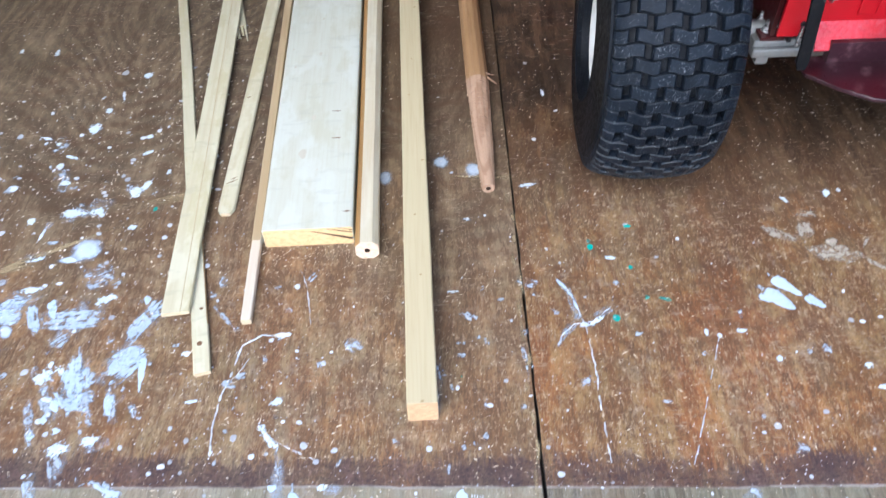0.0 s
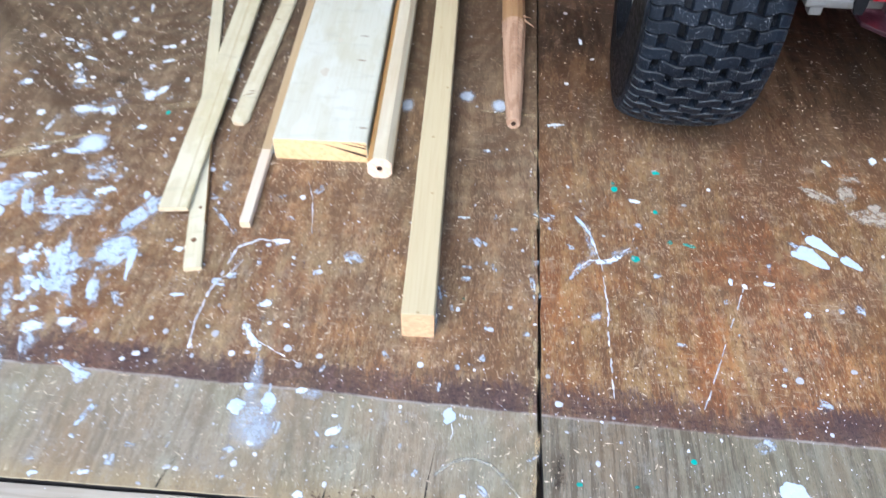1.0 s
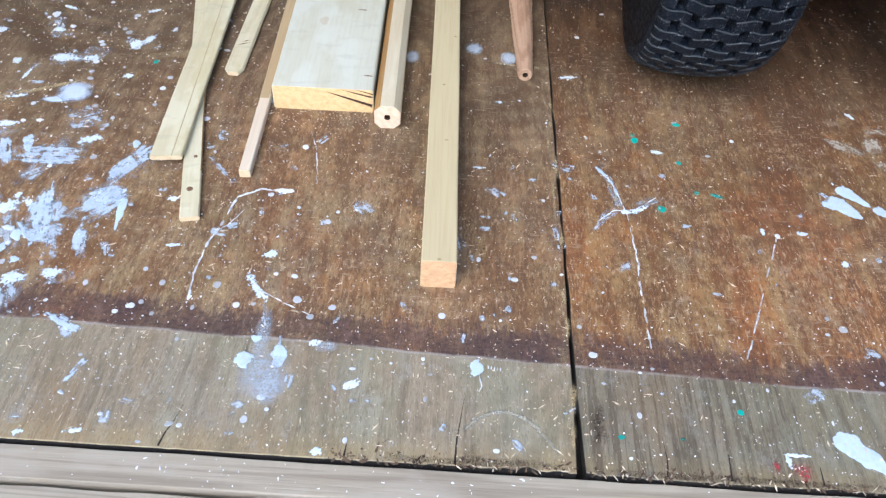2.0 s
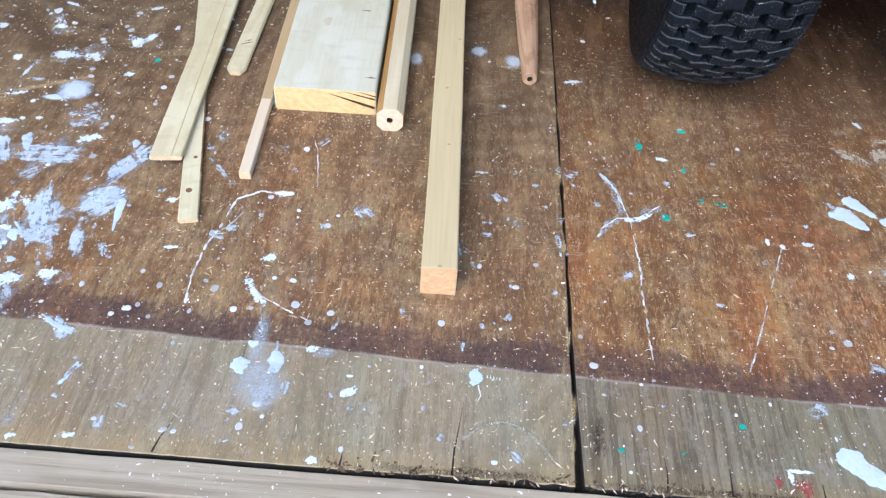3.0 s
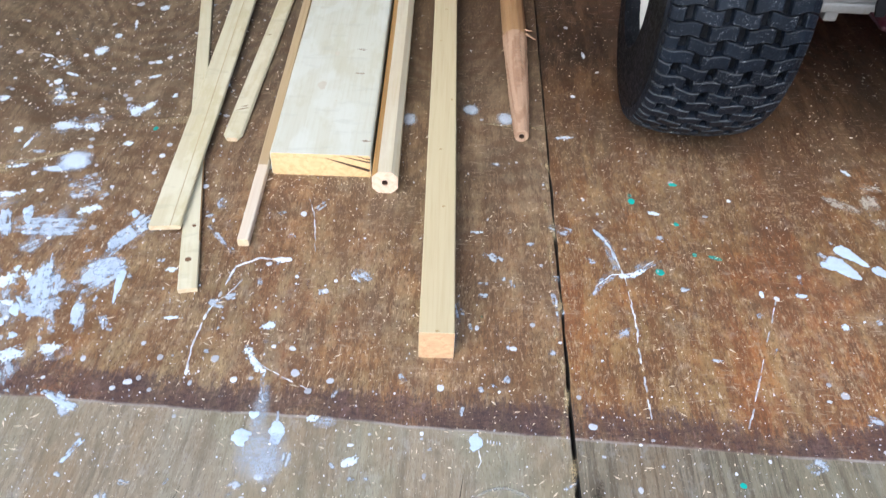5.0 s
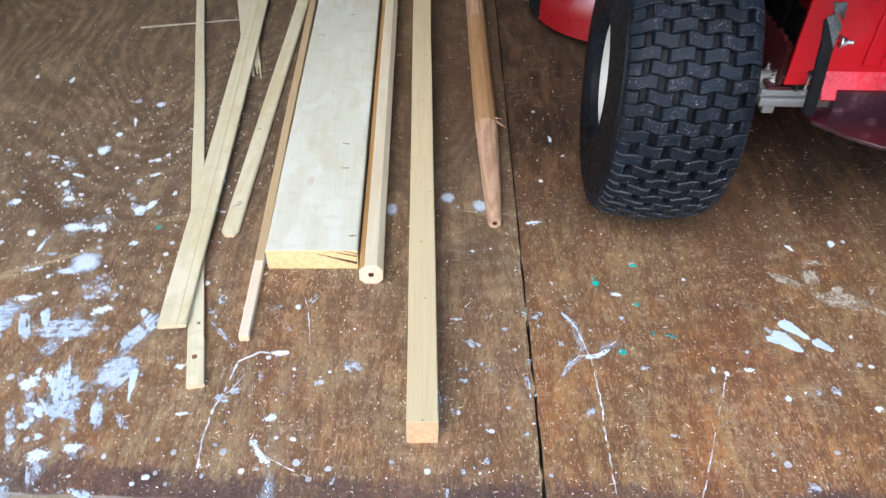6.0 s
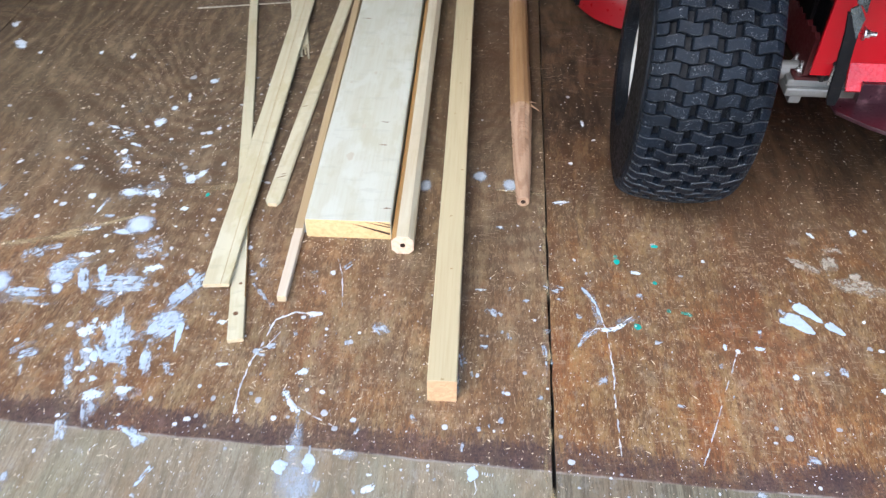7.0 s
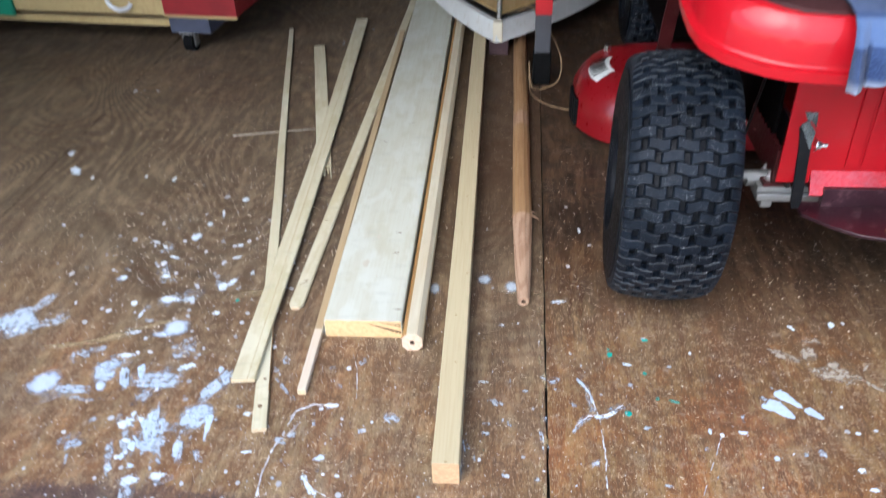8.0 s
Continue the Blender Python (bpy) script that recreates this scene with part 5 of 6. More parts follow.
scatter("fine_dust", CHIP, 6800, lambda r: (r.uniform(0.15, 0.95), 0.6 + 0.75 * r.random()) if r.random() < 0.5 else ((r.gauss(-0.62, 0.25), r.gauss(1.15, 0.22)) if r.random() < 0.7 else (r.uniform(-1.1, 0.1), r.uniform(0.9, 2.0))), lambda r: (0.0003 + 0.0022 * r.random() ** 4, 0.0003 + 0.0008 * r.random() ** 2), "fine pale wood dust on the plywood", 37)
scatter("sawdust_heap", CHIP, 520, lambda r: (r.uniform(-0.27, -0.06), 0.925 - abs(r.gauss(0, 0.05))) if r.random() < 0.5 else ((r.gauss(0.141, 0.006), r.uniform(0.42, 1.2)) if r.random() < 0.35 else (r.gauss(-0.1, 0.16), r.gauss(0.78, 0.1))), lambda r: (0.0005 + 0.0022 * r.random() ** 3, 0.0005 + 0.0008 * r.random()), "sawdust below the sawn board ends", 40)
scatter("edge_debris", plain("rotten_wood_crumb", (0.10, 0.065, 0.04), 0.9, vary=0.5, scale=90), 420, lambda r: (r.uniform(-0.10, 0.62), 0.379 + abs(r.gauss(0, 0.007))), lambda r: (0.0008 + 0.0045 * r.random() ** 3, 0.0006 + 0.0014 * r.random()), "dark rotten wood crumbs along the splintered front edge", 42, low=0.374, base=-0.001)
scatter("pale_splinters", CHIP, 60, lambda r: (r.uniform(0.0, 0.6), 0.379 + abs(r.gauss(0, 0.006))), lambda r: (r.uniform(0.002, 0.006), r.uniform(0.0005, 0.001)), "pale splinters along the broken front edge", 43, low=0.374, base=-0.0005)
BRIGHT_CHIP = plain("fresh_sawdust_chip", (0.70, 0.62, 0.50), 0.8, vary=0.25, scale=40)
scatter("sawn_chips", BRIGHT_CHIP, 1500, lambda r: (r.gauss(-0.50, 0.16), r.gauss(1.22, 0.24)) if r.random() < 0.55 else ((r.uniform(-1.05, 0.12), r.uniform(0.9, 2.3)) if r.random() < 0.6 else (r.uniform(0.15, 1.0), r.uniform(0.8, 1.6))),
        lambda r: (0.0008 + 0.0030 * r.random() ** 2.5, 0.0007 + 0.0010 * r.random()), "bright coarse sawdust chips strewn over the plywood", 44, sides=5)
scatter("wood_shavings", CHIP, 760, lambda r: near_place(r) if r.random() < 0.6 else wide_place(r), lambda r: (0.0015 + 0.0045 * r.random() ** 2, r.uniform(0.0004, 0.0010)), "thin pale wood slivers on the plywood", 32)
scatter("paint_specks", SPECK, 1900, lambda r: (r.gauss(-0.45, 0.3), 0.39 + abs(r.gauss(0, 0.45))) if r.random() < 0.55 else ((r.gauss(0.4, 0.2), r.uniform(0.385, 0.6)) if r.random() < 0.4 else wide_place(r)), lambda r: (0.0004 + 0.0011 * r.random() ** 2, 0.0004 + 0.0008 * r.random() ** 2), "fine dried white paint specks", 33, sides=6)
scatter("sill_specks", SPECK, 120, lambda r: (r.gauss(-0.35, 0.3), r.uniform(0.344, 0.374)), lambda r: (0.0004 + 0.0024 * r.random() ** 4, 0.0004 + 0.0010 * r.random() ** 3), "dried white paint specks on the sill planks", 36, sides=6, low=0.342, base=-0.0022)
bm = rod(bmesh.new(), (-0.668, 1.685, 0.0022), (-0.455, 1.733, 0.0022), 0.0022, 0.0016, 7)
lone("dowel_sliver", bm, SILL, "thin grey wooden sliver on the floor", "sliver")

# cracks in the weathered front edge
bm = bmesh.new()
for line in ([(-0.262, 0.383), (-0.259, 0.398), (-0.254, 0.412), (-0.250, 0.430)], [(0.0195, 0.383), (0.0205, 0.410), (0.0235, 0.432), (0.0265, 0.458)], [(-0.086, 0.384), (-0.085, 0.397)], [(0.222, 0.384), (0.224, 0.404), (0.223, 0.42)], [(0.283, 0.384), (0.285, 0.412)], [(0.371, 0.385), (0.372, 0.405)]):
    rows = []
    for k, (x, y) in enumerate(line):
        w = 0.0011 * (1 - k / (len(line) - 0.6))
        rows.append((bm.verts.new((x - w, y, 0.0004)), bm.verts.new((x + w, y, 0.0004))))
    for r, s in zip(rows, rows[1:]):
        bm.faces.new((r[0], r[1], s[1], s[0]))
lone("floor_cracks", bm, GAP, "thin dark splits in the weathered plywood edge", "crack", kind="stuff")


# ---- riding mower ----
XM, AXLE_Y = 0.720, 1.142
mower = thing("riding_mower", (XM, AXLE_Y, 0.0), "red riding mower with dusty black turf tyres", "riding mower")


def tyre_radius(u, R, W):
    """Outer radius across the tread, u from -1 to 1."""
    return R - 0.017 * abs(u) ** 2.2 - 0.020 * max(0.0, abs(u) - 0.75) ** 2 * 16 * 0.5


def carcass(cx, cy, R, W, rim_r):
    """Round-shouldered tyre body, lathed about the axle."""
    cz = R
    half = W / 2
    prof = [(-0.77 * half, rim_r - 0.003), (-0.95 * half, rim_r - 0.002), (-1.035 * half, rim_r + 0.006), (-1.02 * half, rim_r + 0.030), (-0.995 * half, R * 0.79), (-0.965 * half, R * 0.845)]
    prof += [(u * half, tyre_radius(u, R, W) - 0.0135) for u in (-0.92, -0.7, -0.4, 0, 0.4, 0.7, 0.92)]
    prof += [(-a, b) for a, b in prof[:6][::-1]]
    bm = bmesh.new()
    seg = 72
    rings = []
    for i in range(seg):
        q = 2 * math.pi * i / seg
        rings.append([bm.verts.new((cx + a, cy + b * math.cos(q), cz + b * math.sin(q))) for a, b in prof])
    for i in range(seg):
        r, s = rings[i], rings[(i + 1) % seg]
        for j in range(len(prof) - 1):
            bm.faces.new((r[j], r[j + 1], s[j + 1], s[j]))
    return bm


def tread(cx, cy, R, W, rows, cols, seed):
    """Wavy staggered turf-tread blocks standing on the carcass."""
    cz, half = R, W / 2
    bm = bmesh.new()
    rnd = random.Random(seed)
    usable = 0.925
    pitch = 2 * math.pi / rows
    cw = 2 * usable / cols
    def wave(u):
        return 0.125 * pitch * math.sin(2 * math.pi * u / cw + 0.6)
    for r in range(rows):
        off = (0.0, 0.5, 0.0, 0.5)[r % 4] * cw
        edges = [-usable]
        e = -usable + off if off else -usable + cw
        while e < usable - 0.12 * cw:
            edges.append(e)
            e += cw
        edges.append(usable)
        for a, b in zip(edges, edges[1:]):
            g = 0.125 * cw
            a2, b2 = a + (g if a > -usable else 0), b - (g if b < usable else 0)
            n = 7
            q0, q1 = (r + 0.05) * pitch, (r + 0.95) * pitch
            lift = rnd.uniform(-0.0006, 0.0004)
            levels = []
            # sunk top corners, then the flank down into the groove
            for lvl, grow in ((0.0, -0.06), (-0.0018, 0.0), (-0.0140, 0.03)):
                pair = []
                for q, sgn in ((q0, -1), (q1, 1)):
                    row = []
                    for k in range(n):
                        f = k / (n - 1)
                        u = a2 + (b2 - a2) * f + (grow * cw * 0.6 * (1 if f == 1 else -1 if f == 0 else 0))
                        ang = q + wave(u) + sgn * grow * pitch
                        rr = tyre_radius(u, R, W) + lvl + (lift if lvl > -0.005 else 0)
                        row.append(bm.verts.new((cx + u * half, cy + rr * math.cos(ang), cz + rr * math.sin(ang))))
                    pair.append(row)
                levels.append(pair)
            for k in range(n - 1):
                top = levels[0]
                bm.faces.new((top[0][k], top[0][k + 1], top[1][k + 1], top[1][k]))
                for edge, (hi, lo) in enumerate(zip(levels, levels[1:])):
                    bm.faces.new((lo[0][k], lo[0][k + 1], hi[0][k + 1], hi[0][k])).material_index = 1 - edge
                    bm.faces.new((hi[1][k], hi[1][k + 1], lo[1][k + 1], lo[1][k])).material_index = 1 - edge
            for hi, lo in zip(levels, levels[1:]):
                bm.faces.new((lo[0][0], hi[0][0], hi[1][0], lo[1][0]))
                bm.faces.new((lo[0][-1], lo[1][-1], hi[1][-1], hi[0][-1]))
    return bm


def wheel_rim(cx, cy, cz, rim_r, W, side):
    """Dished steel rim with a rolled lip and hub, open side towards 'side'."""
    half = W / 2
    prof = [(0.10, 0.0), (0.10, 0.022), (0.18, 0.026), (0.20, 0.045), (0.10, 0.056), (0.15, 0.070), (0.25, rim_r - 0.014), (0.50, rim_r - 0.009), (0.78, rim_r - 0.005), (0.82, rim_r - 0.002), (0.79, rim_r + 0.001), (0.45, rim_r + 0.001), (-0.58, rim_r + 0.001), (-0.66, rim_r + 0.001)]
    bm = bmesh.new()
    seg = 48
    rings = []
    for i in range(seg):
        q = 2 * math.pi * i / seg
        rings.append([bm.verts.new((cx + side * a * half, cy + b * math.cos(q), cz + b * math.sin(q))) for a, b in prof])
    for i in range(seg):
        r, s = rings[i], rings[(i + 1) % seg]
        for j in range(len(prof) - 1):
            bm.faces.new((r[j], r[j + 1], s[j + 1], s[j]))
    bmesh.ops.remove_doubles(bm, verts=bm.verts, dist=0.0002)
    return bm


def leaning(bm, lean, R, toe, cx, cy):
    """The wheel's top leans in towards the mower, it stands a little askew, and its load flattens the tyre."""
    bmesh.ops.rotate(bm, verts=bm.verts, cent=(cx, cy, 0), matrix=Matrix.Rotation(-toe, 3, "Z"))
    bmesh.ops.transform(bm, matrix=Matrix(((1, 0, lean, -lean * R), (0, 1, 0, 0), (0, 0, 1, -0.007), (0, 0, 0, 1))), verts=bm.verts)
    for v in bm.verts:
        v.co.z = max(v.co.z, 0.001 + 0.12 * max(0.0, v.co.z))
    return bm


def add_wheel(name, cx, cy, R, W, rim_r, rows, cols, side, seed, lean=0.0, toe=0.0):
    tyre = part("tyre", leaning(carcass(cx, cy, R, W, rim_r), -side * lean, R, toe, cx, cy), RUBBER, mower, name, smooth=True)
    part("tread", leaning(tread(cx, cy, R, W, rows, cols, seed), -side * lean, R, toe, cx, cy), [TREAD, TREAD_EDGE], tyre, "dusty worn tread blocks")
    part("rim", leaning(wheel_rim(cx, cy, R, rim_r, W, side), -side * lean, R, toe, cx, cy), RIM, mower, "off-white steel rim", smooth=True)


add_wheel("dusty black rear turf tyre", 0.3510, AXLE_Y - 0.006, 0.2235, 0.188, 0.099, 72, 4, -1, 1, lean=0.025, toe=0.058)
add_wheel("dusty black rear turf tyre", 1.0890, AXLE_Y - 0.006, 0.2235, 0.188, 0.099, 72, 4, 1, 2, lean=0.025)
add_wheel("black front turf tyre", 0.478, 2.370, 0.185, 0.165, 0.090, 48, 3, -1, 3)
add_wheel("black front turf tyre", 0.962, 2.370, 0.185, 0.165, 0.090, 48, 3, 1, 4)
bm = rod(bmesh.new(), (0.50, 2.370, 0.185), (0.94, 2.370, 0.185), 0.018)
part("front_axle", bm, BLACK, mower)

# transaxle and its mountings
bm = rod(bmesh.new(), (0.44, AXLE_Y, 0.218), (1.00, AXLE_Y, 0.218), 0.011)
block(bm, (0.506, 1.108, 0.196), (0.640, 1.165, 0.215), 0.005)
block(bm, (0.505, 1.100, 0.188), (0.640, 1.150, 0.204), 0.004)
block(bm, (0.516, 1.106, 0.172), (0.536, 1.128, 0.196), 0.004)
rod(bm, (0.492, AXLE_Y, 0.212), (0.512, AXLE_Y, 0.212), 0.014, seg=20)
block(bm, (0.640, 1.10, 0.170), (0.800, 1.26, 0.260), 0.015)
rod(bm, (0.928, AXLE_Y, 0.218), (0.948, AXLE_Y, 0.218), 0.019, seg=20)
part("transaxle", bm, CAST, mower, "dull cast aluminium transaxle")
bm = block(bmesh.new(), (0.514, 1.106, 0.215), (0.560, 1.160, 0.221), 0.001)
# upright with a toothed upper edge
teeth = [(1.112 + 0.0105 * k, 0.284 + (0.0, 0.006)[k % 2]) for k in range(19)]
ring = [[bm.verts.new((x, y, z)) for y, z in [(1.112, 0.2205)] + teeth + [(1.301, 0.2205)]] for x in (0.528, 0.535)]
bm.faces.new(ring[0]), bm.faces.new(ring[1][::-1])
for j in range(len(ring[0])):
    k = (j + 1) % len(ring[0])
    bm.faces.new((ring[0][j], ring[1][j], ring[1][k], ring[0][k]))
part("axle_bracket", bm, SHADED_RED, mower, "red axle bracket in a shaded tone")
for at in [(0.527, 1.126, 0.221), (0.524, 1.150, 0.221)]:
    part("bolt", hexbolt(bmesh.new(), at, (0, 0, 1), 0.0055, 0.017), STEEL, mower, "zinc plated bolt")

# rear plate with pressed ribs and a turned-out lower flange
plate = part("rear_plate", block(block(bmesh.new(), (0.524, 1.080, 0.262), (0.916, 1.086, 0.545), 0.001), (0.524, 1.080, 0.240), (0.578, 1.086, 0.2625), 0.001), RED, mower, "glossy red rear plate")
for xa, xb in [(0.628, 0.650), (0.790, 0.812)]:
    part("pressed_rib", block(bmesh.new(), (xa, 1.0755, 0.275), (xb, 1.0795, 0.545), 0.0018), RED, plate)
part("raised_panel", block(bmesh.new(), (0.655, 1.077, 0.275), (0.785, 1.0795, 0.540), 0.001), RED, plate)
bm = bmesh.new()
prof = [(1.080, 0.264), (1.062, 0.226), (1.064, 0.223), (1.086, 0.258)]
rows = [[bm.verts.new((x, y, z)) for y, z in prof] for x in np.linspace(0.578, 0.862, 12)]
for r, s in zip(rows, rows[1:]):
    for j in range(4):
        bm.faces.new((r[j], r[(j + 1) % 4], s[(j + 1) % 4], s[j]))
bm.faces.new(rows[0]), bm.faces.new(rows[-1])
# pink mottling paints the sky's reflection on the tilted flange
part("lower_flange", bm, plain("scuffed_red_with_pink_sheen", (0.46, 0.012, 0.022), 0.28, vary=0.35, scale=26, bump=0.8, coat=0.4, dirt=(0.52, 0.13, 0.17)), mower, "scuffed red lower flange with a painted pink sheen")
for x, w in [(0.545, 1), (0.889, -1)]:
    part("frame_rail", block(bmesh.new(), (x, 1.086, 0.225), (x + 0.006, 2.50, 0.330), 0.001), BLACK, mower, "black frame rail")
# tow plate under the flange, with clipped corners and a hole
bm = bmesh.new()
outline = [(0.560, 1.075), (0.562, 1.035), (0.600, 1.000), (0.640, 0.972), (0.690, 0.960), (0.750, 0.960), (0.800, 0.972), (0.840, 1.000), (0.878, 1.035), (0.880, 1.075)]
up = [bm.verts.new((x, y, 0.206)) for x, y in outline]
low = [bm.verts.new((x, y, 0.200)) for x, y in outline]
for i in range(len(outline)):
    j = (i + 1) % len(outline)
    bm.faces.new((low[i], low[j], up[j], up[i]))
bm.faces.new(up), bm.faces.new(low[::-1])
bmesh.ops.bevel(bm, geom=[e for e in bm.edges], offset=0.001, segments=1, affect="EDGES")
block(bm, (0.60, 1.060, 0.203), (0.84, 1.075, 0.240), 0.001)
part("tow_plate", bm, PLUM, mower, "scuffed maroon tow plate")
part("grommet", rod(bmesh.new(), (0.690, 0.985, 0.205), (0.690, 0.985, 0.209), 0.010, seg=20), plain("rusty_steel", (0.20, 0.10, 0.05), 0.7, 0.4), mower, "rusty tow hole washer")

# bent strap bracket on the rear plate
bm = bmesh.new()
rows = []
for xa, xb, y, z in [(0.521, 0.536, 1.022, 0.372), (0.525, 0.543, 1.018, 0.345), (0.529, 0.546, 1.012, 0.280), (0.530, 0.547, 1.009, 0.246), (0.534, 0.545, 1.009, 0.232)]:
    rows.append([bm.verts.new(p) for p in ((xa, y, z), (xb, y, z), (xb, y + 0.005, z), (xa, y + 0.005, z))])
for r, s in zip(rows, rows[1:]):
    for j in range(4):
        bm.faces.new((r[j], r[(j + 1) % 4], s[(j + 1) % 4], s[j]))
bm.faces.new(rows[0]), bm.faces.new(rows[-1])
FLAKED = plain("flaked_black_paint", (0.006, 0.006, 0.007), 0.75, vary=0.4, dirt=(0.03, 0.022, 0.018))
FLAKED.node_tree.nodes["Principled BSDF"].inputs["Specular IOR Level"].default_value = 0.12
strap = part("strap_bracket", bm, FLAKED, mower, "black bent strap bracket")
bm = bmesh.new()
for p in [[(0.521, 1.0195, 0.378), (0.540, 1.0125, 0.338), (0.545, 1.0185, 0.366), (0.533, 1.0215, 0.384)], [(0.528, 1.0200, 0.386), (0.535, 1.0200, 0.384), (0.545, 1.0200, 0.372), (0.543, 1.0220, 0.398), (0.524, 1.0220, 0.398)]]:
    f = bm.faces.new([bm.verts.new(q) for q in p])
    r = bmesh.ops.extrude_face_region(bm, geom=[f])
    for v in r["geom"]:
        if isinstance(v, bmesh.types.BMVert):
            v.co.y += 0.003
part("worn_tab", bm, plain("worn_bare_steel", (0.16, 0.17, 0.175), 0.28, 0.9, vary=0.5, scale=60), strap, "worn bare metal tab")
part("bolt", hexbolt(bmesh.new(), (0.549, 1.019, 0.344), (1, -0.1, 0), 0.0065, 0.018), STEEL, strap, "zinc plated bolt")
part("pin", rod(bmesh.new(), (0.553, 1.070, 0.262), (0.551, 1.068, 0.232), 0.003, seg=8), STEEL, mower, "small brass-coloured pin")
part("pin_hole", rod(bmesh.new(), (0.556, 1.076, 0.262), (0.556, 1.079, 0.262), 0.004, seg=14), BLACK, mower)

# fender: thick pressed skirt round the rear, with a rolled lower lip
half_path = [(0.345, 1.60, 0.085), (0.336, 1.45, 0.100), (0.338, 1.32, 0.084), (0.340, 1.22, 0.066), (0.341, 1.135, 0.043), (0.346, 1.085, 0.029), (0.358, 1.045, 0.019), (0.384, 1.011, 0.012),
             (0.411, 0.991, 0.009), (0.441, 0.976, 0.005), (0.472, 0.968, 0.002), (0.530, 0.961, 0.0), (0.620, 0.957, 0.0), (XM, 0.955, 0.0)]
full = half_path + [(2 * XM - x, y, z) for x, y, z in half_path[-2::-1]]
path = [(x, y) for x, y, z in full]
skirt = [(-0.002, 0.468), (0.004, 0.471), (0.005, 0.487), (-0.006, 0.4905), (-0.009, 0.525), (-0.015, 0.544), (-0.027, 0.558), (-0.050, 0.564), (-0.050, 0.560), (-0.029, 0.554), (-0.019, 0.542), (-0.013, 0.524), (-0.007, 0.494), (-0.001, 0.486), (-0.001, 0.474), (-0.004, 0.470)]
bm = sweep(bmesh.new(), path, [(-o, z) for o, z in skirt], rise=[z for x, y, z in full])
part("fender", bm, RED, mower, "glossy red pressed fender", smooth=True)
bm = bmesh.new()
inner = []
for i, (x, y) in enumerate(path):
    k = 0.0465
    cx, cy = XM, 1.45
    d = Vector((cx - x, max(0.0, 1.12 - y) * 1.2)).normalized()
    inner.append(bm.verts.new((x + d.x * k, y + d.y * k, 0.5625 + full[i][2])))
f = bm.faces.new(inner)
r = bmesh.ops.extrude_face_region(bm, geom=[f])
for v in r["geom"]:
    if isinstance(v, bmesh.types.BMVert):
        v.co.z -= 0.006
part("seat_deck", bm, plain("dark_maroon_deck_mat", (0.050, 0.016, 0.016), 0.5, vary=0.3), mower, "dark maroon seat deck")
bm = block(bmesh.new(), (0.53, 1.16, 0.600), (0.91, 1.56, 0.70), 0.03, 4)
block(bm, (0.54, 1.12, 0.64), (0.90, 1.20, 0.92), 0.03, 4)
part("seat", bm, BLACK, mower, "black padded seat", smooth=True)
# wheel-arch apron before the rear wheel
for sx in (1, -1):
    bm = bmesh.new()
    rows = []
    for y, z in [(1.470, 0.560), (1.482, 0.480), (1.510, 0.400), (1.560, 0.320), (1.640, 0.300), (1.95, 0.300)]:
        rows.append([bm.verts.new((XM - sx * (XM - x), y, zz)) for x, zz in ((0.392, z), (0.560, z), (0.560, z - 0.006), (0.392, z - 0.006))])
    for r, s in zip(rows, rows[1:]):
        for j in range(4):
            bm.faces.new((r[j], r[(j + 1) % 4], s[(j + 1) % 4], s[j]))
    bm.faces.new(rows[0]), bm.faces.new(rows[-1])
    # blackened to carry the darkness inside the arch
    part("footboard", bm, WELL_SHADE, mower, "sloped footboard blackened for wheel well shade")
for sx in (1, -1):
    # rolled edge of the wheel arch, running down before the wheel
    bm = bmesh.new()
    arch = [(1.300, 0.552), (1.380, 0.500), (1.430, 0.440), (1.460, 0.385), (1.480, 0.330), (1.50, 0.302)]
    rows = []
    for y, z in arch:
        rows.append([bm.verts.new((XM - sx * (XM - x), y + dy, z)) for x, dy in ((0.366, 0.0), (0.392, -0.004), (0.394, 0.004), (0.366, 0.008))])
    for r, s in zip(rows, rows[1:]):
        for j in range(4):
            bm.faces.new((r[j], r[(j + 1) % 4], s[(j + 1) % 4], s[j]))
    bm.faces.new(rows[0]), bm.faces.new(rows[-1])
    part("arch_rim", bm, SHADED_RED, mower, "red wheel arch rim in a shaded tone")
bm = block(bmesh.new(), (0.555, 1.95, 0.31), (0.885, 2.75, 0.80), 0.06, 4)
part("hood", bm, RED, mower, "glossy red hood", smooth=True)
# added panel, a black sheet standing for the shade behind the tyre
part("wheel_well_shade_panel", block(bmesh.new(), (0.530, 1.165, 0.236), (0.536, 1.64, 0.555), 0.001), WELL_SHADE, mower, "flat black panel added for the dark of the wheel well")
# lift rod behind the wheel
part("lift_rod", rod(bmesh.new(), (0.520, 1.20, 0.46), (0.505, 1.24, 0.25), 0.0028, seg=8), BLACK, mower)

# cutting deck: rounded shell with a rubber edge
def deck_outline(k, n=10):
    pts = []
    for cx, cy, a0 in [(0.395, 1.765, 180), (0.985, 1.765, 270), (0.985, 1.815, 0), (0.395, 1.815, 90)]:
        for i in range(n):
            q = radians(a0 + 90 * i / (n - 1))
            pts.append((cx + (0.178 + k) * math.cos(q), cy + (0.178 + k) * math.sin(q)))
    return pts


bm = bmesh.new()
rings = [[bm.verts.new((x, y, z)) for x, y in deck_outline(k)] for k, z in [(-0.006, 0.030), (0.0, 0.032), (0.0, 0.075), (-0.004, 0.105), (-0.018, 0.132), (-0.042, 0.157), (-0.075, 0.171), (-0.11, 0.176)]]
for r, s in zip(rings, rings[1:]):
    for j in range(len(r)):
        bm.faces.new((r[j], r[(j + 1) % len(r)], s[(j + 1) % len(r)], s[j]))
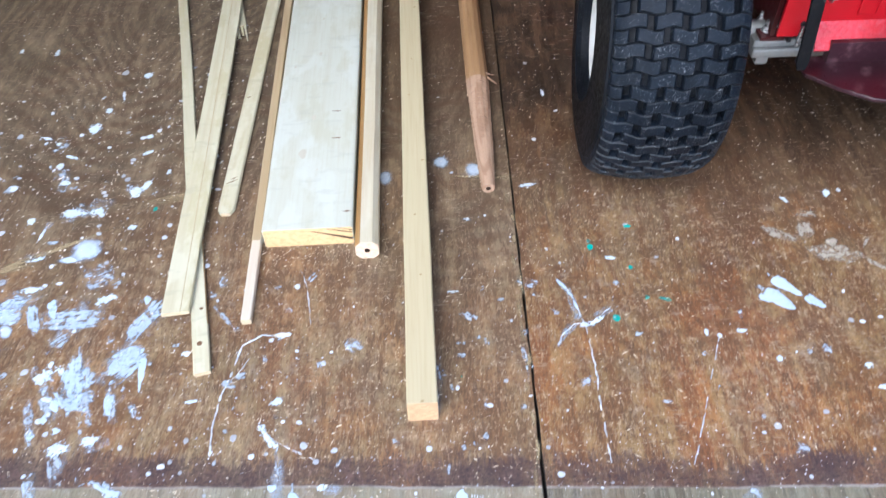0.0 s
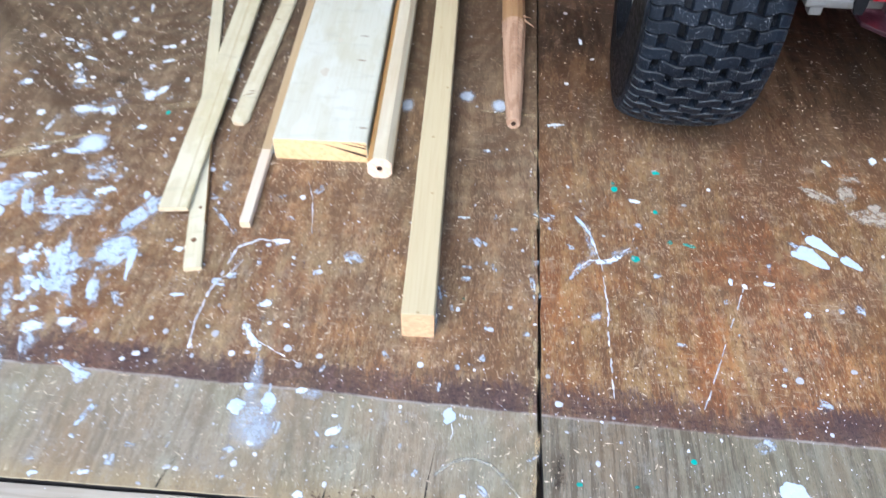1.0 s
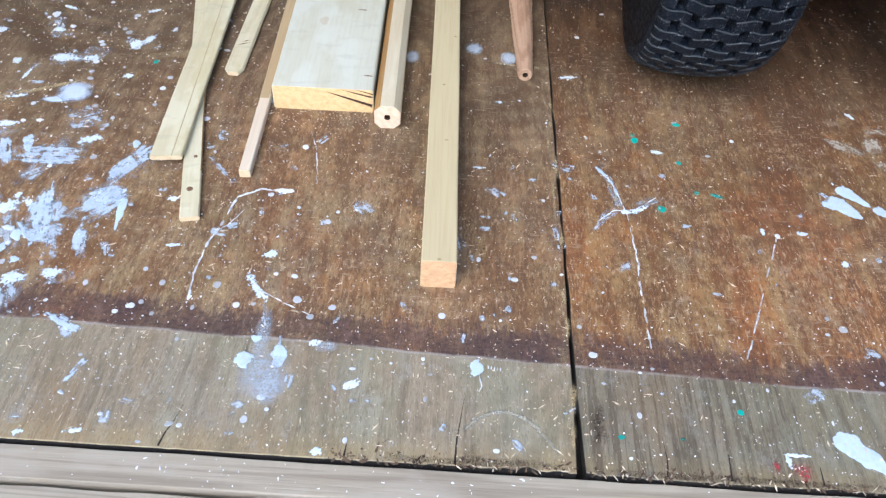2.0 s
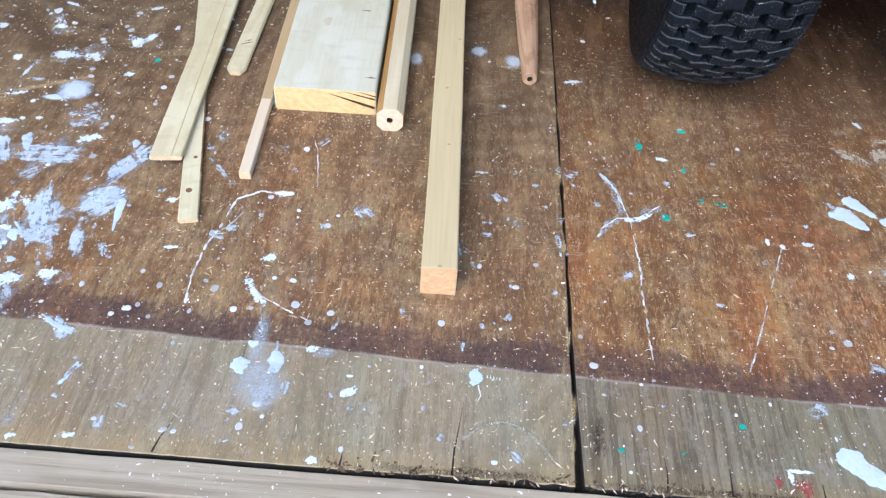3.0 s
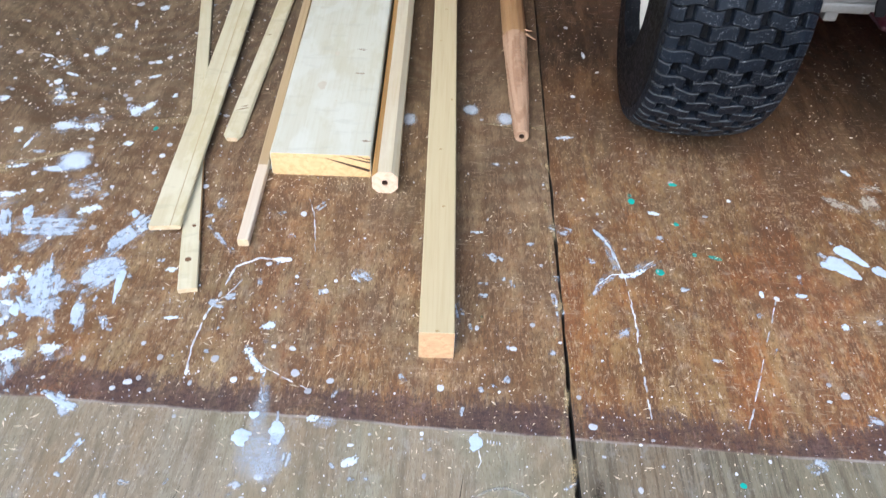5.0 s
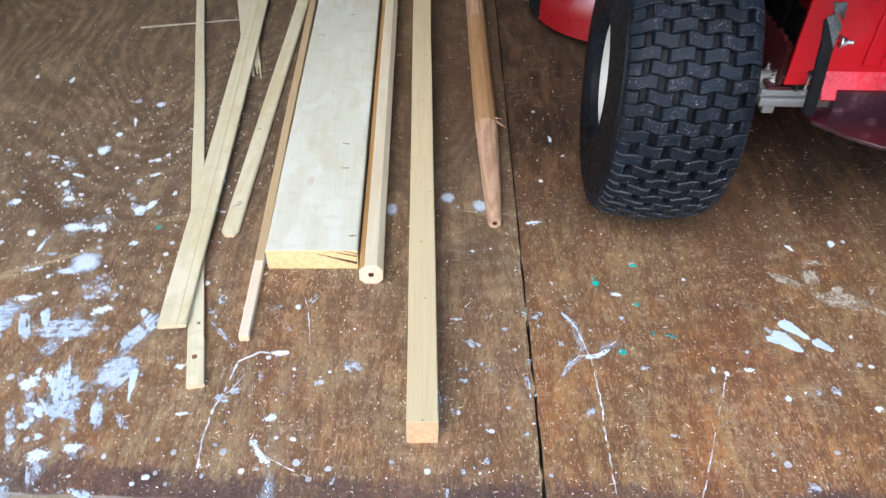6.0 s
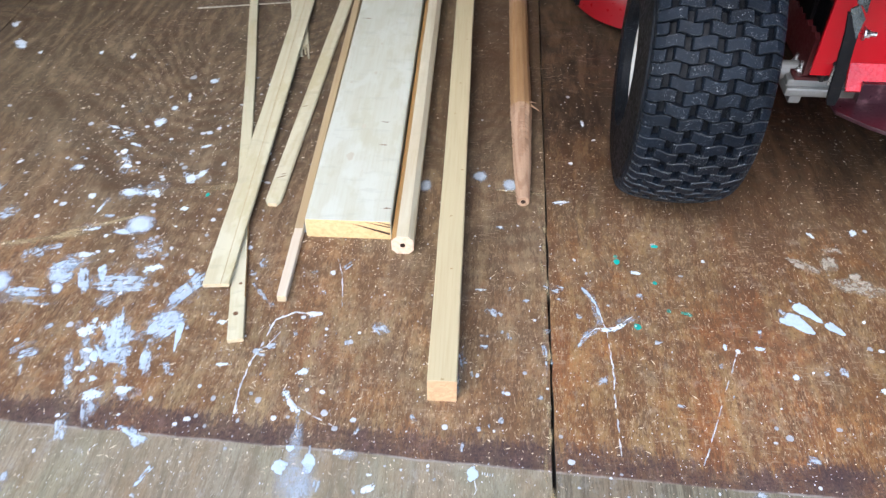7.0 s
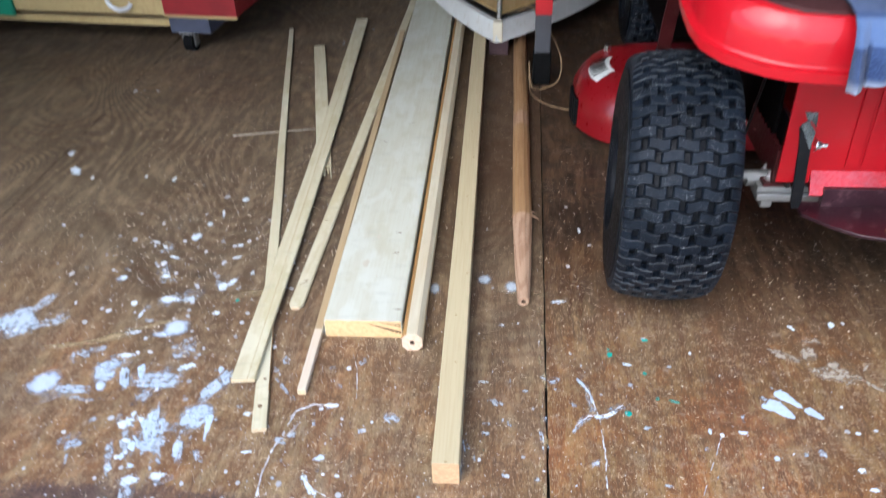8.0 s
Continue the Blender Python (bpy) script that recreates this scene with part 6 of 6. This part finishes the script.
bm.faces.new(rings[-1])
# red made darker here, as the deck's shade under the mower body
deck = part("cutting_deck", bm, plain("shaded_red_deck_paint", (0.215, 0.004, 0.008), 0.34, vary=0.2, scale=14, coat=0.4, dirt=(0.20, 0.02, 0.02)), mower, "rounded red cutting deck", smooth=True)
bm = bmesh.new()
for i in range(6):
    q0 = radians(172 + 5 * i)
    p = (0.395 + 0.179 * math.cos(q0), 1.765 + 0.179 * math.sin(q0))
    block(bm, (p[0] - 0.005, p[1] - 0.010, 0.036), (p[0] + 0.005, p[1] + 0.010, 0.104), 0.003)
part("rubber_edge", bm, PLASTIC, deck, "black rubber bumper")
bm = rod(bmesh.new(), (0.305, 1.86, 0.172), (0.305, 1.86, 0.186), 0.010, seg=6)
part("bolt", bm, STEEL, deck)


def deck_patch(name, q0, q1, v0, v1, lift, mat, parent, label=""):
    """A thin sticker lying on the deck's rounded shoulder."""
    prof = [(-0.004, 0.105), (-0.018, 0.132), (-0.042, 0.157), (-0.075, 0.171), (-0.110, 0.176)]
    bm = bmesh.new()
    grid = []
    for i in range(9):
        q = radians(q0 + (q1 - q0) * i / 8)
        row = []
        for j in range(6):
            v = v0 + (v1 - v0) * j / 5
            a = min(int(v), 3)
            k = prof[a][0] + (prof[a + 1][0] - prof[a][0]) * (v - a) + lift
            z = prof[a][1] + (prof[a + 1][1] - prof[a][1]) * (v - a) + lift
            row.append(bm.verts.new((0.395 + (0.178 + k) * math.cos(q), 1.765 + (0.178 + k) * math.sin(q), z)))
        grid.append(row)
    for r, s in zip(grid, grid[1:]):
        for j in range(5):
            bm.faces.new((r[j], r[j + 1], s[j + 1], s[j]))
    return part(name, bm, mat, parent, label)


sticker = deck_patch("barcode_label", 146, 208, 1.80, 3.35, 0.0015, LABEL, deck, "white barcode label")
rnd = random.Random(5)
q = 149.0
while q < 200:
    w = rnd.choice([2.6, 3.6, 5.0])
    deck_patch("bar", q, q + w, 1.95, 3.10, 0.0030, INK, deck)
    q += w + rnd.choice([2.2, 2.8])

# towel over the fender
bm = bmesh.new()
nx, ny = 40, 36
prof = [(1.12, 0.572), (1.01, 0.572), (0.978, 0.567), (0.962, 0.554), (0.953, 0.536), (0.949, 0.515), (0.946, 0.497), (0.945, 0.482)]
grid = []
for i in range(nx):
    fx = i / (nx - 1)
    row = []
    for j in range(ny):
        v = j / (ny - 1) * (len(prof) - 1)
        a = min(int(v), len(prof) - 2)
        f = v - a
        y, z = (prof[a][k] + (prof[a + 1][k] - prof[a][k]) * f for k in (0, 1))
        hang = max(0.0, min(1.0, (0.57 - z) / 0.10))
        fold = 0.015 * math.sin(fx * 17 + 0.2) + 0.009 * math.sin(fx * 37 + 1.1)
        fold += 0.0015 * noise.noise((fx * 12, v * 3, 0.0)) - 0.026 * math.exp(-((fx - 0.075) / 0.016) ** 2) + 0.012 * math.exp(-((fx - 0.03) / 0.02) ** 2)
        left = 0.030 * hang * (1 - fx) * -1
        row.append(bm.verts.new((0.538 + 0.24 * fx + left * 0.4, y - 0.006 - hang * (0.026 + fold), z + 0.0015 + hang * 0.008 * math.sin(fx * 7))))
    grid.append(row)
for r, s in zip(grid, grid[1:]):
    for j in range(ny - 1):
        bm.faces.new((r[j], r[j + 1], s[j + 1], s[j]))
towel = lone("towel", bm, TOWEL, "blue terry towel hung over the mower fender", "towel", smooth=True)
thick = towel.modifiers.new("thickness", "SOLIDIFY")
thick.thickness, thick.offset = 0.004, 1.0


# ---- boat bow, its block, the stand leg and twine ----
BOW = Vector((0.011, 2.215))
AXIS = radians(-5.5)


def hull_point(s, side, inset, z):
    b = max(0.0, 0.62 * (1 - math.exp(-max(0.0, s - inset * 1.3) / 0.68)) - inset * 0.4)
    x, y = side * b, s
    return (BOW.x + x * math.cos(AXIS) - y * math.sin(AXIS), BOW.y + x * math.sin(AXIS) + y * math.cos(AXIS), z)


def hull_ring(bm, inset, z):
    s0 = inset * 1.3
    ss = [s0 + (1.75 - s0) * (i / 26) ** 1.5 for i in range(27)]
    left = [hull_point(s, -1, inset, z + 0.05 * s * s * 0.35) for s in ss]
    right = [hull_point(s, 1, inset, z + 0.05 * s * s * 0.35) for s in ss[1:]]
    return [bm.verts.new(p) for p in left[::-1] + right]


def lofted(bm, specs, cap_low=False, cap_top=False):
    rings = [hull_ring(bm, k, z) for k, z in specs]
    for r, s in zip(rings, rings[1:]):
        for j in range(len(r)):
            bm.faces.new((r[j], r[(j + 1) % len(r)], s[(j + 1) % len(r)], s[j]))
    if cap_low:
        bm.faces.new(rings[0])
    if cap_top:
        bm.faces.new(rings[-1])
    return bm


boat = thing("small_boat", (0.13, 3.05, 0.06), "small off-white boat with a plywood foredeck, bow on a block", "boat")
part("hull", lofted(bmesh.new(), [(0.030, 0.058), (-0.012, 0.063), (-0.010, 0.070), (0.0, 0.112), (0.002, 0.118), (0.016, 0.118), (0.020, 0.110), (0.020, 0.095)], cap_low=True, cap_top=True), HULL, boat)
part("gasket", lofted(bmesh.new(), [(0.021, 0.096), (0.021, 0.119), (0.046, 0.119), (0.046, 0.096)], True, True), BLACK, boat, "black rubber gasket")
part("foredeck", lofted(bmesh.new(), [(0.047, 0.096), (0.047, 0.121), (0.048, 0.122)], True, True), DECK_PLY, boat, "varnished yellow plywood foredeck")
bm = block(bmesh.new(), (BOW.x - 0.015, BOW.y - 0.008, 0.060), (BOW.x + 0.015, BOW.y + 0.030, 0.121), 0.004)
part("stem", bm, plain("cream_stem_wood", (0.62, 0.56, 0.42), 0.5), boat, "cream painted stem")
bm = rod(bmesh.new(), (0.014, 2.250, 0.115), (0.016, 2.258, 0.34), 0.0075, seg=14)
rod(bm, (0.014, 2.250, 0.113), (0.014, 2.250, 0.119), 0.019, seg=18)
part("bow_rod", bm, STEEL, boat, "bright steel rod")
lone("wooden_block", block(bmesh.new(), (-0.018, 2.262, 0.0), (0.042, 2.380, 0.0575), 0.004), plain("dark_stained_block", (0.075, 0.040, 0.042), 0.7, vary=0.3), "dark stained wooden block under the boat's bow", "block")

leg = thing("stand_leg", (0.143, 2.055, 0.0), "grey square steel stand leg with a black rubber foot", "stand")
part("tube", block(bmesh.new(), (0.121, 2.033, 0.075), (0.165, 2.077, 0.95), 0.004), GREY_STEEL, leg)
bm = block(bmesh.new(), (0.117, 2.029, 0.0), (0.169, 2.081, 0.098), 0.008, 3)
part("foot", bm, PLASTIC, leg, "black rubber foot")
part("band", block(bmesh.new(), (0.1195, 2.0315, 0.205), (0.1665, 2.0785, 0.30), 0.004), plain("red_sleeve", (0.50, 0.015, 0.02), 0.4), leg, "red sleeve")

bm = cord(bmesh.new(), [(0.040, 2.30, 0.119), (0.075, 2.32, 0.121), (0.110, 2.27, 0.150), (0.150, 2.16, 0.14), (0.183, 2.10, 0.10), (0.200, 2.06, 0.055), (0.192, 2.04, 0.012), (0.160, 2.01, 0.003), (0.120, 2.00, 0.003), (0.108, 2.03, 0.05), (0.107, 2.06, 0.06)], 0.0022, wob=0.0008)
cord(bm, [(0.108, 2.03, 0.05), (0.112, 1.98, 0.004), (0.135, 1.925, 0.003), (0.170, 1.885, 0.003), (0.215, 1.865, 0.003), (0.245, 1.870, 0.004)], 0.0022, wob=0.0008, seed=4)
lone("twine", bm, TWINE, "loose natural twine trailing from the boat over the floor", "twine", smooth=True)


# ---- rolling box cart ----
cart = thing("rolling_cart", (-1.30, 2.55, 0.0), "low wooden box cart in red and yellow on castors", "cart")
part("platform", block(bmesh.new(), (-1.80, 2.262, 0.086), (-1.044, 2.95, 0.108), 0.002), YELLOW, cart, "yellow plywood platform")
part("bearer", block(bmesh.new(), (-1.80, 2.300, 0.108), (-0.85, 2.95, 0.128), 0.002), BLUE_BLOCK, cart)
part("corner_block", block(bmesh.new(), (-1.043, 2.255, 0.068), (-0.905, 2.40, 0.126), 0.004), BLUE_BLOCK, cart, "slate blue corner block")
part("corner_block", block(bmesh.new(), (-1.043, 2.80, 0.068), (-0.905, 2.95, 0.126), 0.004), BLUE_BLOCK, cart, "slate blue corner block")
part("box_side", block(bmesh.new(), (-1.80, 2.245, 0.128), (-1.046, 2.262, 0.42), 0.002), YELLOW, cart, "yellow board box front")
part("box_end", block(bmesh.new(), (-1.0455, 2.243, 0.128), (-0.800, 2.263, 0.42), 0.002), BOX_RED, cart, "dull red box end")
part("box_lid", block(bmesh.new(), (-1.80, 2.243, 0.421), (-0.80, 2.95, 0.437), 0.002), YELLOW, cart)
part("box_back", block(bmesh.new(), (-1.80, 2.264, 0.1285), (-0.802, 2.949, 0.420), 0.002), BOX_RED, cart)
part("edge_strip", block(bmesh.new(), (-1.045, 2.238, 0.124), (-0.797, 2.243, 0.132), 0.001), YELLOW, cart)
part("green_bag", block(bmesh.new(), (-1.78, 2.225, 0.112), (-1.575, 2.244, 0.30), 0.010, 3), GREEN, cart, "green plastic tub side")
bm = cord(bmesh.new(), [(-1.235, 2.238, 0.20), (-1.222, 2.228, 0.165), (-1.190, 2.222, 0.148), (-1.160, 2.228, 0.152), (-1.150, 2.238, 0.165)], 0.007, wob=0.0)
part("rope_handle", bm, CORD, cart, "white rope handle", smooth=True)
for x, y in [(-0.995, 2.285), (-0.995, 2.88), (-1.765, 2.300), (-1.765, 2.88)]:
    zt = 0.068 if x > -1 else 0.086
    caster = part("castor", block(bmesh.new(), (x - 0.024, y - 0.03, zt - 0.005), (x + 0.024, y + 0.03, zt), 0.001), STEEL, cart, "steel castor plate")
    part("wheel", rod(bmesh.new(), (x - 0.015, y, 0.030), (x + 0.015, y, 0.030), 0.030, seg=28), PLASTIC, caster, "black rubber castor wheel")
    for sx in (-1, 1):
        part("fork", block(bmesh.new(), (x + sx * 0.020 - 0.002, y - 0.016, 0.020), (x + sx * 0.020 + 0.002, y + 0.014, zt - 0.005), 0.001), STEEL, caster)
pivot = Vector((-0.905, 2.255, 0.0))
spin = Matrix.Rotation(radians(-6.0), 4, "Z")
cart.matrix_basis = Matrix.Translation(pivot) @ spin @ Matrix.Translation(cart.location - pivot)
